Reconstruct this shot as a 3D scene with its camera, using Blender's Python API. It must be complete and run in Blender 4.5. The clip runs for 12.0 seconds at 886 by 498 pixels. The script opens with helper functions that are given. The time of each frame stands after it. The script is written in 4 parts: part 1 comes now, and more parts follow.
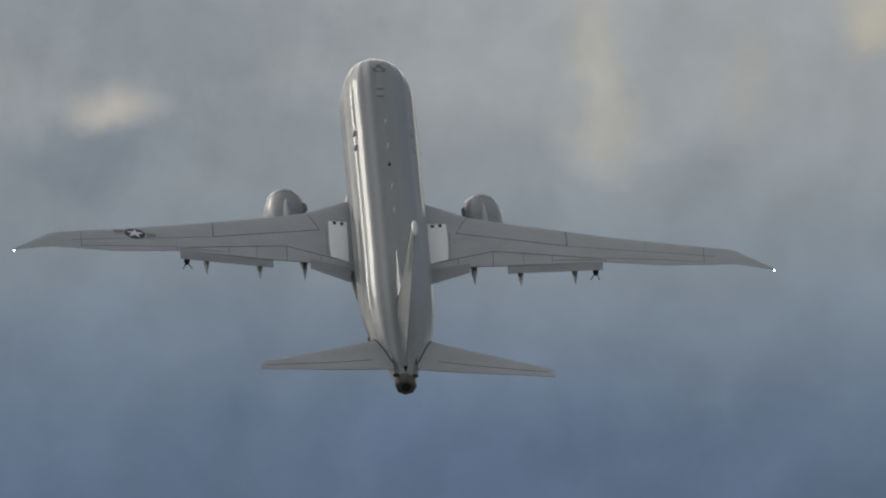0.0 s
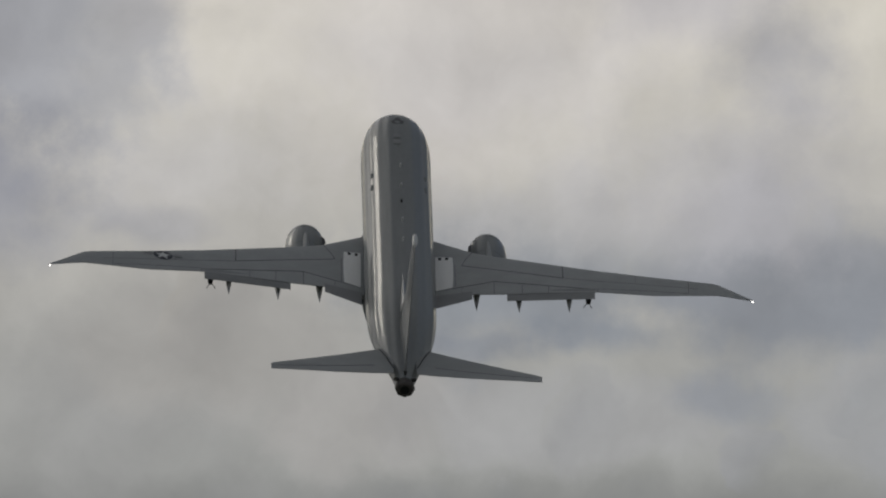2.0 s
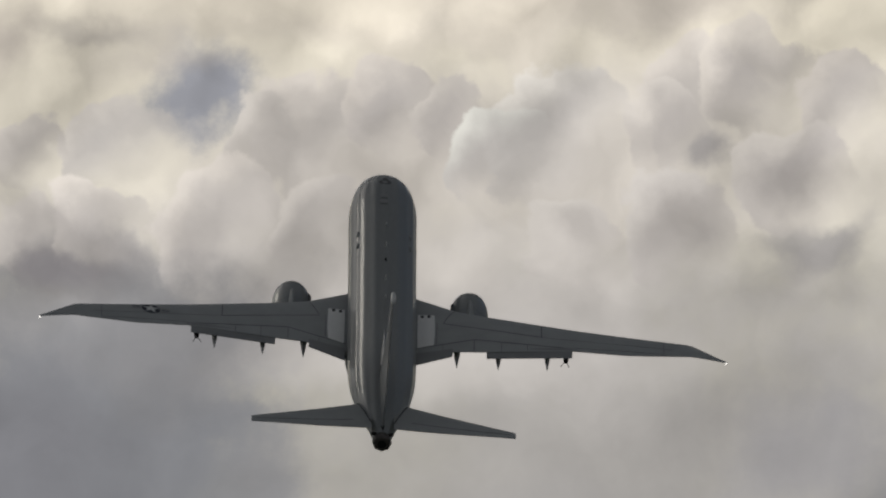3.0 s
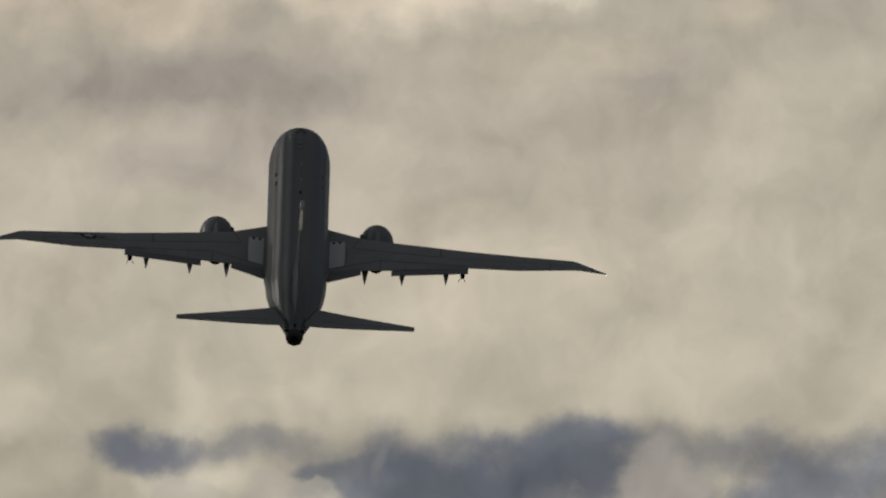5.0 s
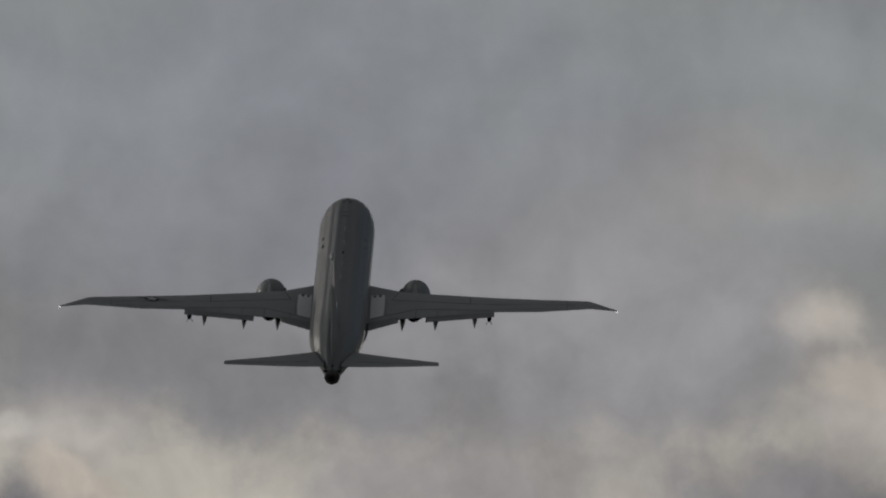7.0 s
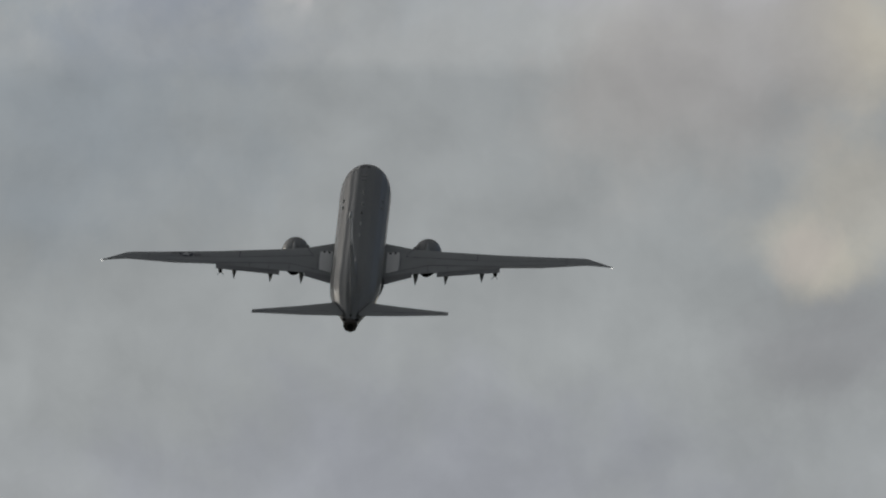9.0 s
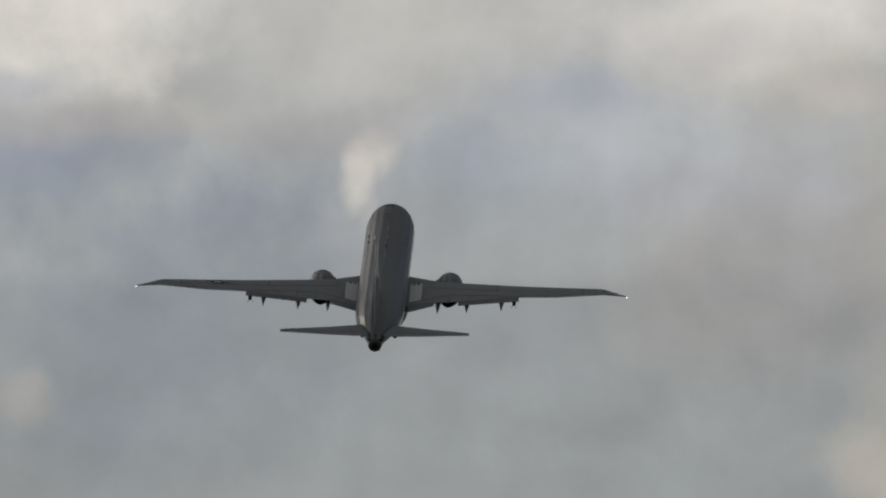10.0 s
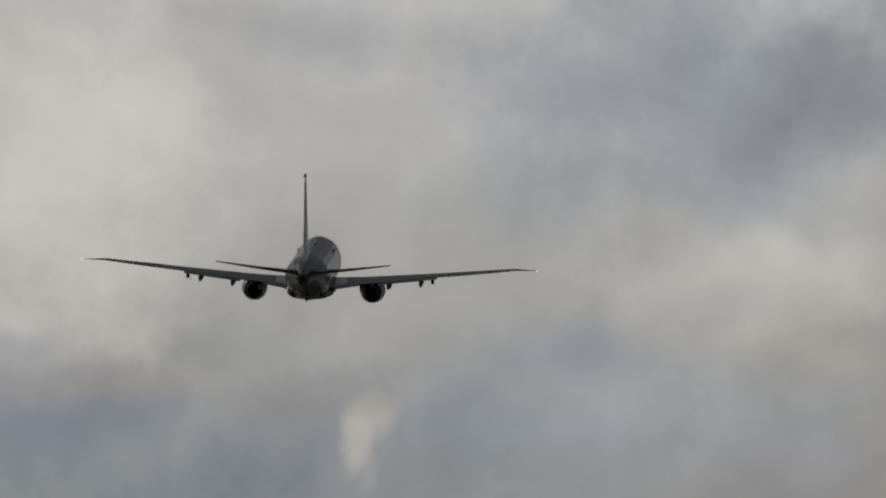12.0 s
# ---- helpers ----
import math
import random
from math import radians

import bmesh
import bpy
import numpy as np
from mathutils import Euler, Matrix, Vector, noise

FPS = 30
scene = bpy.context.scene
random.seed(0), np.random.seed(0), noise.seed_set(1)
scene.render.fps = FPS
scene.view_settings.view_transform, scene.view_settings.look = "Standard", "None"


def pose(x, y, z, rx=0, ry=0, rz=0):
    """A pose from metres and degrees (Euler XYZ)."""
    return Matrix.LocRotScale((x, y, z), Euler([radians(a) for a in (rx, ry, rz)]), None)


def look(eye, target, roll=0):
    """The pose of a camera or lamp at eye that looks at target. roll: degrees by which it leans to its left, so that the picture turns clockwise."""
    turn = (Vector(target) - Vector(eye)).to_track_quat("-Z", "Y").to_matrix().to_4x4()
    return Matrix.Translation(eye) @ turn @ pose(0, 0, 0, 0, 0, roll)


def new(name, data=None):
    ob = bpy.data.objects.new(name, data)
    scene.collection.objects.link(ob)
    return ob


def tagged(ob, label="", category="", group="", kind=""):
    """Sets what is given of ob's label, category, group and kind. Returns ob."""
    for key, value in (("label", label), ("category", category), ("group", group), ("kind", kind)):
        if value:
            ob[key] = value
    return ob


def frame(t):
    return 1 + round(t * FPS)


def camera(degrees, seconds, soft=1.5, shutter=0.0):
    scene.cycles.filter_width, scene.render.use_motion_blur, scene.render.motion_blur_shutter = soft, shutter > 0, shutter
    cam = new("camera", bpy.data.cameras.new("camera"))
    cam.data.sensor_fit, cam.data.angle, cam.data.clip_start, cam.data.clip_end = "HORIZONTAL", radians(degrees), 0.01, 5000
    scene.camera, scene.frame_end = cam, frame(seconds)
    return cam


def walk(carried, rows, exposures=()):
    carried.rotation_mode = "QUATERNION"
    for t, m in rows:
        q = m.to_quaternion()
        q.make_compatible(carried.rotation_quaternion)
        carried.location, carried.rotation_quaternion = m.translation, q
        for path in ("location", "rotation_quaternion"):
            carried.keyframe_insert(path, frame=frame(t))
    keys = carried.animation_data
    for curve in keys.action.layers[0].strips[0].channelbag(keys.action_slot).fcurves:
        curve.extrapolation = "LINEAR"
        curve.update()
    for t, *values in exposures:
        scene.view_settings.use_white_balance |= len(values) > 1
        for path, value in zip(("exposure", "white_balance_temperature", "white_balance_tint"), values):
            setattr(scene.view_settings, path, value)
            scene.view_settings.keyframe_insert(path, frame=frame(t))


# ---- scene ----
cam = camera(1.9, 12.0, soft=2.1)
walk(cam, [
    (0.00, pose(0, 0, 1.7, 94.6000, 0, 0.0000)),
    (0.25, pose(0, 0, 1.7, 94.8360, 0, 0.1048)),
    (0.50, pose(0, 0, 1.7, 95.0809, 0, 0.1952)),
    (0.75, pose(0, 0, 1.7, 95.3382, 0, 0.2647)),
    (1.00, pose(0, 0, 1.7, 95.5907, 0, 0.3332)),
    (1.25, pose(0, 0, 1.7, 95.8231, 0, 0.4199)),
    (1.50, pose(0, 0, 1.7, 96.0480, 0, 0.5160)),
    (1.75, pose(0, 0, 1.7, 96.2811, 0, 0.6105)),
    (2.00, pose(0, 0, 1.7, 96.5233, 0, 0.7115)),
    (2.25, pose(0, 0, 1.7, 96.7717, 0, 0.8229)),
    (2.50, pose(0, 0, 1.7, 97.0235, 0, 0.9130)),
    (2.75, pose(0, 0, 1.7, 97.2752, 0, 0.9549)),
    (3.00, pose(0, 0, 1.7, 97.5216, 0, 0.9770)),
    (3.25, pose(0, 0, 1.7, 97.7593, 0, 1.0109)),
    (3.50, pose(0, 0, 1.7, 97.9951, 0, 1.0444)),
    (3.75, pose(0, 0, 1.7, 98.2229, 0, 1.0635)),
    (4.00, pose(0, 0, 1.7, 98.4036, 0, 1.0828)),
    (4.25, pose(0, 0, 1.7, 98.5453, 0, 1.1081)),
    (4.50, pose(0, 0, 1.7, 98.6645, 0, 1.1431)),
    (4.75, pose(0, 0, 1.7, 98.7777, 0, 1.1911)),
    (5.00, pose(0, 0, 1.7, 98.9011, 0, 1.2559)),
    (5.25, pose(0, 0, 1.7, 99.0509, 0, 1.3412)),
    (5.50, pose(0, 0, 1.7, 99.2370, 0, 1.4428)),
    (5.75, pose(0, 0, 1.7, 99.4341, 0, 1.5161)),
    (6.00, pose(0, 0, 1.7, 99.6354, 0, 1.5623)),
    (6.25, pose(0, 0, 1.7, 99.8393, 0, 1.5961)),
    (6.50, pose(0, 0, 1.7, 100.0269, 0, 1.6157)),
    (6.75, pose(0, 0, 1.7, 100.1825, 0, 1.6185)),
    (7.00, pose(0, 0, 1.7, 100.3188, 0, 1.6151)),
    (7.25, pose(0, 0, 1.7, 100.4497, 0, 1.6171)),
    (7.50, pose(0, 0, 1.7, 100.5714, 0, 1.6280)),
    (7.75, pose(0, 0, 1.7, 100.6842, 0, 1.6472)),
    (8.00, pose(0, 0, 1.7, 100.7902, 0, 1.6740)),
    (8.25, pose(0, 0, 1.7, 100.8917, 0, 1.7075)),
    (8.50, pose(0, 0, 1.7, 100.9909, 0, 1.7468)),
    (8.75, pose(0, 0, 1.7, 101.0901, 0, 1.7911)),
    (9.00, pose(0, 0, 1.7, 101.1918, 0, 1.8395)),
    (9.25, pose(0, 0, 1.7, 101.2986, 0, 1.8897)),
    (9.50, pose(0, 0, 1.7, 101.4126, 0, 1.9338)),
    (9.75, pose(0, 0, 1.7, 101.5337, 0, 1.9645)),
    (10.00, pose(0, 0, 1.7, 101.6534, 0, 1.9804)),
    (10.25, pose(0, 0, 1.7, 101.7617, 0, 1.9832)),
    (10.50, pose(0, 0, 1.7, 101.8510, 0, 1.9784)),
    (10.75, pose(0, 0, 1.7, 101.9190, 0, 1.9720)),
    (11.00, pose(0, 0, 1.7, 101.9816, 0, 1.9676)),
    (11.25, pose(0, 0, 1.7, 102.0535, 0, 1.9675)),
    (11.50, pose(0, 0, 1.7, 102.1226, 0, 1.9704)),
    (11.75, pose(0, 0, 1.7, 102.1752, 0, 1.9744)),
    (12.00, pose(0, 0, 1.7, 102.2150, 0, 1.9783)),
], exposures=[
    (0.0, 0.000),
    (0.5, -0.160),
    (1.0, -0.360),
    (1.5, -0.640),
    (2.0, -0.980),
    (2.5, -1.280),
    (3.0, -1.580),
    (3.5, -1.880),
    (4.0, -2.100),
    (4.5, -2.300),
    (5.0, -2.480),
    (5.5, -2.620),
    (6.0, -2.620),
    (6.5, -2.400),
    (7.0, -2.020),
    (7.5, -1.900),
    (8.0, -1.780),
    (8.5, -1.700),
    (9.0, -1.650),
    (9.5, -1.641),
    (10.0, -1.697),
    (10.5, -1.800),
    (11.0, -1.920),
    (11.5, -2.000),
    (12.0, -2.140),
])

# ---- sky, sun ----
SUN_AZ, SUN_EL = -33.0, 28.0
world = bpy.data.worlds.new("sky")
scene.world = world
world.use_nodes = True
WT = world.node_tree
WT.nodes.clear()


def wn(kind, **kw):
    n = WT.nodes.new(kind)
    for k, v in kw.items():
        if k == "op":
            n.operation = v
        elif k == "blend":
            n.blend_type = v
        elif k == "dims":
            n.noise_dimensions = v
    return n


def wset(socket, value):
    if isinstance(value, bpy.types.NodeSocket):
        WT.links.new(value, socket)
    else:
        socket.default_value = value


def wmath(op, a, b=0.0, clamp=False):
    n = wn("ShaderNodeMath", op=op)
    n.use_clamp = clamp
    wset(n.inputs[0], a)
    wset(n.inputs[1], b)
    return n.outputs[0]


def wvec(op, a, b=(0, 0, 0)):
    n = wn("ShaderNodeVectorMath", op=op)
    wset(n.inputs[0], a)
    wset(n.inputs[1], b)
    return n.outputs["Value"] if op == "LENGTH" else n.outputs[0]


def wrange(v, a, b, c=0.0, d=1.0, smooth=True):
    n = wn("ShaderNodeMapRange")
    n.interpolation_type = "SMOOTHSTEP" if smooth else "LINEAR"
    wset(n.inputs[0], v)
    for i, x in enumerate((a, b, c, d)):
        n.inputs[1 + i].default_value = x
    return n.outputs[0]


def wmix(f, a, b, blend="MIX"):
    n = wn("ShaderNodeMixRGB", blend=blend)
    wset(n.inputs[0], f)
    for s, v in ((n.inputs[1], a), (n.inputs[2], b)):
        if isinstance(v, tuple):
            v = (*v, 1.0)[:4]
        wset(s, v)
    return n.outputs[0]


def wnoise(vec, scale, detail=5.0, rough=0.55, dims="3D"):
    n = wn("ShaderNodeTexNoise", dims=dims)
    WT.links.new(vec, n.inputs["Vector"])
    n.inputs["Scale"].default_value = scale
    n.inputs["Detail"].default_value = detail
    n.inputs["Roughness"].default_value = rough
    return n


DIRECTION = wn("ShaderNodeTexCoord").outputs["Generated"]
sep = wn("ShaderNodeSeparateXYZ")
WT.links.new(DIRECTION, sep.inputs[0])
deg = 180 / math.pi
AZ = wmath("MULTIPLY", wmath("ARCTAN2", sep.outputs[0], sep.outputs[1]), deg)
EL = wmath("MULTIPLY", wmath("ARCSINE", sep.outputs[2]), deg)
comb = wn("ShaderNodeCombineXYZ")
WT.links.new(AZ, comb.inputs[0])
WT.links.new(EL, comb.inputs[1])
PLACE = comb.outputs[0]

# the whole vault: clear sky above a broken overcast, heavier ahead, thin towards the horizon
clear = wn("ShaderNodeTexSky")
clear.sky_type = "NISHITA"
clear.sun_disc = False
clear.sun_elevation = radians(SUN_EL)
clear.sun_rotation = radians(SUN_AZ)
clear_sky = wmix(1.0, clear.outputs[0], (0.10, 0.10, 0.10), "MULTIPLY")
cover = wrange(wnoise(DIRECTION, 3.2, 6, 0.6).outputs[0], 0.36, 0.56)
lumps = wrange(wnoise(DIRECTION, 5.5, 6, 0.6).outputs[0], 0.3, 0.7, 0.55, 1.6)
ahead = wrange(sep.outputs[1], -0.6, 0.85, 1.0, 0.42)
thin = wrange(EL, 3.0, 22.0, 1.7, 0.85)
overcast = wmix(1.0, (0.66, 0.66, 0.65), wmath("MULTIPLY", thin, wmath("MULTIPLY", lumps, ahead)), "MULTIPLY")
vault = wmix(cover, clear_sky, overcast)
# the veiled sun behind thin cloud
sa, se = radians(SUN_AZ), radians(SUN_EL)
SUN_WAY = Vector((math.sin(sa) * math.cos(se), math.cos(sa) * math.cos(se), math.sin(se)))
to_sun = wn("ShaderNodeVectorMath", op="DOT_PRODUCT")
WT.links.new(DIRECTION, to_sun.inputs[0])
to_sun.inputs[1].default_value = SUN_WAY
veil = wrange(wnoise(DIRECTION, 15.0, 3, 0.55).outputs[0], 0.44, 0.58, 0.05, 1.0)
vault = wmix(1.0, vault, wmix(1.0, (2.0, 1.95, 1.85), wmath("MULTIPLY", wrange(to_sun.outputs["Value"], 0.88, 0.985), veil), "MULTIPLY"), "ADD")

# the clouds towards which the aircraft climbs
BANDS = [
    (4.066, (0.1022, 0.1470, 0.2232)),
    (4.347, (0.1413, 0.1878, 0.2542)),
    (4.625, (0.2195, 0.2582, 0.2918)),
    (4.989, (0.3278, 0.3467, 0.3564)),
    (5.519, (0.3695, 0.4045, 0.4289)),
    (6.004, (0.5177, 0.5177, 0.4999)),
    (6.037, (0.5797, 0.5960, 0.5797)),
    (6.512, (0.8178, 0.7972, 0.7570)),
    (7.013, (1.2044, 1.1485, 1.0283)),
    (7.461, (1.5221, 1.4264, 1.2171)),
    (7.571, (1.8772, 1.7592, 1.5544)),
    (8.166, (2.5074, 2.2870, 1.8391)),
    (8.572, (2.8967, 2.6072, 2.0319)),
    (8.902, (2.7401, 2.4917, 1.9931)),
    (8.996, (2.6260, 2.3734, 1.8907)),
    (9.408, (2.5295, 2.2825, 1.8322)),
    (10.005, (1.2562, 1.2258, 1.1959)),
    (10.049, (1.0202, 0.9901, 0.9604)),
    (10.319, (0.8967, 0.9312, 0.9488)),
    (10.429, (1.1313, 1.1686, 1.1875)),
    (10.791, (0.9811, 1.0433, 1.0753)),
    (10.793, (1.0588, 1.1129, 1.1313)),
    (11.193, (0.9467, 1.0038, 1.0184)),
    (11.583, (0.9700, 1.0277, 1.0573)),
    (11.598, (1.0915, 1.1581, 1.1923)),
    (12.143, (1.4301, 1.4053, 1.3565)),
    (12.628, (2.1149, 2.0953, 2.0563)),
]
E_LOW, E_HIGH = 3.4, 13.4
ramp = wn("ShaderNodeValToRGB")
ramp.color_ramp.interpolation = "B_SPLINE"
warp_big = wnoise(PLACE, 1.6, 3, 0.5, "2D")
warp_small = wnoise(PLACE, 5.0, 5, 0.5, "2D")


def centred(n, amount):
    return wvec("MULTIPLY", wvec("SUBTRACT", n.outputs["Color"], (0.5, 0.5, 0.5)), (amount, amount, 0))


BELT = wmath("MULTIPLY", wrange(EL, 7.0, 7.7), wrange(EL, 10.2, 9.2))
WISP = wn("ShaderNodeVectorMath", op="SCALE")
WT.links.new(centred(warp_small, 1.0), WISP.inputs[0])
WT.links.new(wmath("MULTIPLY_ADD", BELT, 0.06), WISP.inputs["Scale"])
WISP.inputs["Scale"].links[0].from_node.inputs[2].default_value = 0.08
WISP = WISP.outputs[0]
WARPED = wvec("ADD", wvec("ADD", PLACE, centred(warp_big, 0.10)), WISP)
wsep = wn("ShaderNodeSeparateXYZ")
WT.links.new(WARPED, wsep.inputs[0])
WT.links.new(wrange(wsep.outputs[1], E_LOW, E_HIGH, smooth=False), ramp.inputs[0])
els = ramp.color_ramp.elements
els[0].position, els[0].color = (BANDS[0][0] - E_LOW) / (E_HIGH - E_LOW), (*[v / 10 for v in BANDS[0][1]], 1)
els[1].position, els[1].color = (BANDS[-1][0] - E_LOW) / (E_HIGH - E_LOW), (*[v / 10 for v in BANDS[-1][1]], 1)
for e_, col_ in BANDS[1:-1]:
    el_ = els.new((e_ - E_LOW) / (E_HIGH - E_LOW))
    el_.color = (*[v / 10 for v in col_], 1)
SKY = [wmix(1.0, ramp.outputs[0], (10.0, 10.0, 10.0), "MULTIPLY")]
RAGGED = wmath("ADD", wmath("SUBTRACT", wnoise(PLACE, 2.1, 6, 0.56, "2D").outputs[0], 0.5), wmath("MULTIPLY", wmath("SUBTRACT", wnoise(PLACE, 6.5, 5, 0.6, "2D").outputs[0], 0.5), 0.55))


def after_last():
    """The warped place, tied to the bank before, so that the banks are worked out one after the other."""
    n = wn("ShaderNodeVectorMath", op="MULTIPLY_ADD")
    WT.links.new(SKY[0], n.inputs[0])
    n.inputs[1].default_value = (1e-8, 1e-8, 0)
    WT.links.new(WARPED, n.inputs[2])
    return n.outputs[0]


def cloud(az, el, raz, rel, colour, alpha, soft=0.9, turn=0):
    """One bank of cloud or gap between clouds, degrees of azimuth and elevation."""
    d = wvec("SUBTRACT", after_last(), (az, el, 0))
    if turn:
        r = wn("ShaderNodeVectorRotate")
        r.rotation_type = "Z_AXIS"
        WT.links.new(d, r.inputs["Vector"])
        r.inputs["Angle"].default_value = radians(-turn)
        d = r.outputs[0]
    q = wvec("LENGTH", wvec("MULTIPLY", d, (1 / (raz * 1.15), 1 / (rel * 1.15), 0)))
    q = wmath("ADD", q, RAGGED)
    w = wrange(q, 1 - soft, 1.0, alpha, 0.0)
    SKY[0] = wmix(w, SKY[0], colour)


# cauliflower edge of the cumulus
puffs = wn("ShaderNodeTexVoronoi")
puffs.voronoi_dimensions, puffs.feature = "2D", "SMOOTH_F1"
WT.links.new(PLACE, puffs.inputs["Vector"])
for key_, val_ in (("Scale", 5.6), ("Detail", 2.0), ("Roughness", 0.5), ("Smoothness", 0.3)):
    puffs.inputs[key_].default_value = val_
KNOBS = wmath("MULTIPLY", wmath("SUBTRACT", puffs.outputs["Distance"], 0.38), 0.34)
FRAYED = wmath("MULTIPLY", wmath("SUBTRACT", wnoise(PLACE, 7.0, 5, 0.62, "2D").outputs[0], 0.5), 0.38)


def heap(az, el, r, bright, grey, alpha=0.95):
    """One heaped head of cumulus: a lit crown that fades into the cloud below it."""
    d = wvec("MULTIPLY", wvec("SUBTRACT", after_last(), (az, el, 0)), (1 / r, 1 / r, 0))
    q = wmath("ADD", wmath("ADD", wvec("LENGTH", d), KNOBS), FRAYED)
    dot = wn("ShaderNodeVectorMath", op="DOT_PRODUCT")
    WT.links.new(d, dot.inputs[0])
    dot.inputs[1].default_value = (-0.62, 0.78, 0)
    facing = dot.outputs["Value"]
    rim = wmath("MULTIPLY", wrange(q, 0.25, 1.0), wrange(facing, -0.25, 0.8))
    mask = wmath("MULTIPLY", wrange(q, 0.88, 1.0, 1.0, 0.0), wrange(facing, -0.75, 0.30, 0.0, alpha))
    SKY[0] = wmix(mask, SKY[0], wmix(rim, grey, bright))


cloud(-0.406, 4.856, 0.400, 0.182, (0.188, 0.223, 0.254), 0.40, 0.90, 0)
cloud(-0.807, 4.795, 0.315, 0.121, (0.150, 0.184, 0.231), 0.50, 0.90, 0)
cloud(0.141, 4.165, 0.751, 0.182, (0.093, 0.138, 0.223), 0.50, 0.90, 0)
cloud(-0.710, 4.898, 0.133, 0.058, (0.505, 0.471, 0.424), 0.90, 0.90, 0)
cloud(0.336, 5.001, 0.097, 0.254, (0.440, 0.418, 0.371), 0.60, 0.90, 10)
cloud(0.360, 4.843, 0.145, 0.109, (0.410, 0.393, 0.357), 0.60, 0.90, 0)
cloud(0.664, 4.952, 0.073, 0.158, (0.362, 0.353, 0.325), 0.50, 0.90, 0)
cloud(0.926, 5.085, 0.109, 0.109, (0.471, 0.435, 0.348), 0.70, 0.90, 0)
cloud(-1.044, 5.349, 0.509, 0.279, (0.239, 0.300, 0.364), 0.65, 0.90, 0)
cloud(-0.009, 5.374, 0.364, 0.218, (0.479, 0.479, 0.475), 0.40, 0.90, 0)
cloud(0.295, 5.612, 0.351, 0.206, (0.360, 0.404, 0.452), 0.50, 0.90, 0)
cloud(-0.516, 5.637, 1.333, 0.315, (0.450, 0.482, 0.541), 0.85, 0.90, 0)
cloud(-1.373, 5.577, 0.400, 0.133, (0.317, 0.348, 0.426), 0.75, 0.90, 0)
cloud(0.234, 5.686, 0.279, 0.133, (0.374, 0.402, 0.482), 0.70, 0.90, 0)
cloud(-1.398, 6.183, 0.400, 0.315, (0.611, 0.610, 0.605), 0.70, 0.90, 0)
cloud(-1.179, 6.328, 0.388, 0.206, (0.711, 0.694, 0.664), 0.85, 0.60, 0)
cloud(-0.923, 6.170, 0.315, 0.133, (0.728, 0.711, 0.690), 0.80, 0.60, 0)
cloud(-0.375, 6.134, 0.400, 0.121, (0.693, 0.694, 0.699), 0.80, 0.50, 0)
cloud(0.198, 6.170, 0.206, 0.133, (0.676, 0.685, 0.699), 0.80, 0.50, 0)
cloud(0.356, 6.073, 0.218, 0.121, (0.595, 0.610, 0.638), 0.60, 0.90, 0)
cloud(-0.557, 6.473, 0.509, 0.206, (0.477, 0.518, 0.581), 0.85, 0.70, 0)
cloud(-0.618, 6.304, 0.206, 0.048, (0.443, 0.482, 0.557), 0.60, 0.80, 0)
cloud(-0.338, 6.328, 0.230, 0.067, (0.437, 0.482, 0.557), 0.70, 0.80, 0)
cloud(-0.094, 6.195, 0.158, 0.073, (0.450, 0.489, 0.565), 0.60, 0.90, 0)
cloud(0.028, 6.437, 0.436, 0.182, (0.484, 0.518, 0.581), 0.90, 0.80, 0)
cloud(-1.326, 6.570, 0.133, 0.048, (0.463, 0.475, 0.519), 0.70, 0.90, 0)
cloud(0.394, 6.510, 0.109, 0.182, (0.534, 0.548, 0.581), 0.50, 0.90, 0)
heap(0.201, 6.195, 0.115, (0.676, 0.677, 0.681), (0.595, 0.610, 0.630), 0.80)
heap(-0.399, 6.134, 0.133, (0.676, 0.677, 0.664), (0.611, 0.618, 0.630), 0.70)
heap(-0.789, 6.134, 0.133, (0.711, 0.694, 0.673), (0.643, 0.635, 0.630), 0.70)
heap(-1.216, 6.376, 0.133, (0.728, 0.702, 0.655), (0.660, 0.643, 0.622), 0.70)
heap(-0.033, 6.073, 0.097, (0.627, 0.635, 0.655), (0.572, 0.586, 0.622), 0.60)
cloud(-0.588, 7.073, 0.909, 0.509, (1.163, 1.108, 1.062), 0.85, 0.90, 0)
cloud(-1.113, 7.412, 0.509, 0.206, (1.493, 1.418, 1.294), 0.80, 0.80, 0)
cloud(-1.040, 7.328, 0.279, 0.145, (1.660, 1.565, 1.421), 0.75, 0.90, 0)
cloud(-0.771, 7.497, 0.315, 0.109, (1.445, 1.371, 1.264), 0.60, 0.90, 0)
cloud(-0.185, 7.522, 0.145, 0.067, (0.832, 0.796, 0.785), 0.80, 0.60, 0)
cloud(-0.368, 7.158, 0.279, 0.145, (1.054, 1.002, 0.956), 0.70, 0.90, 0)
cloud(-0.160, 7.291, 0.158, 0.085, (0.903, 0.865, 0.844), 0.60, 0.90, 0)
cloud(-0.002, 6.928, 0.194, 0.158, (0.701, 0.698, 0.740), 0.80, 0.90, 0)
cloud(-0.832, 7.346, 0.109, 0.039, (1.054, 1.002, 0.943), 0.70, 0.60, 0)
cloud(-0.649, 6.904, 0.424, 0.133, (1.081, 1.041, 1.021), 0.60, 0.90, 0)
cloud(-0.345, 6.601, 0.460, 0.145, (1.002, 0.976, 0.956), 0.70, 0.90, 0)
cloud(-0.040, 6.588, 0.170, 0.145, (0.743, 0.741, 0.785), 0.75, 0.90, 0)
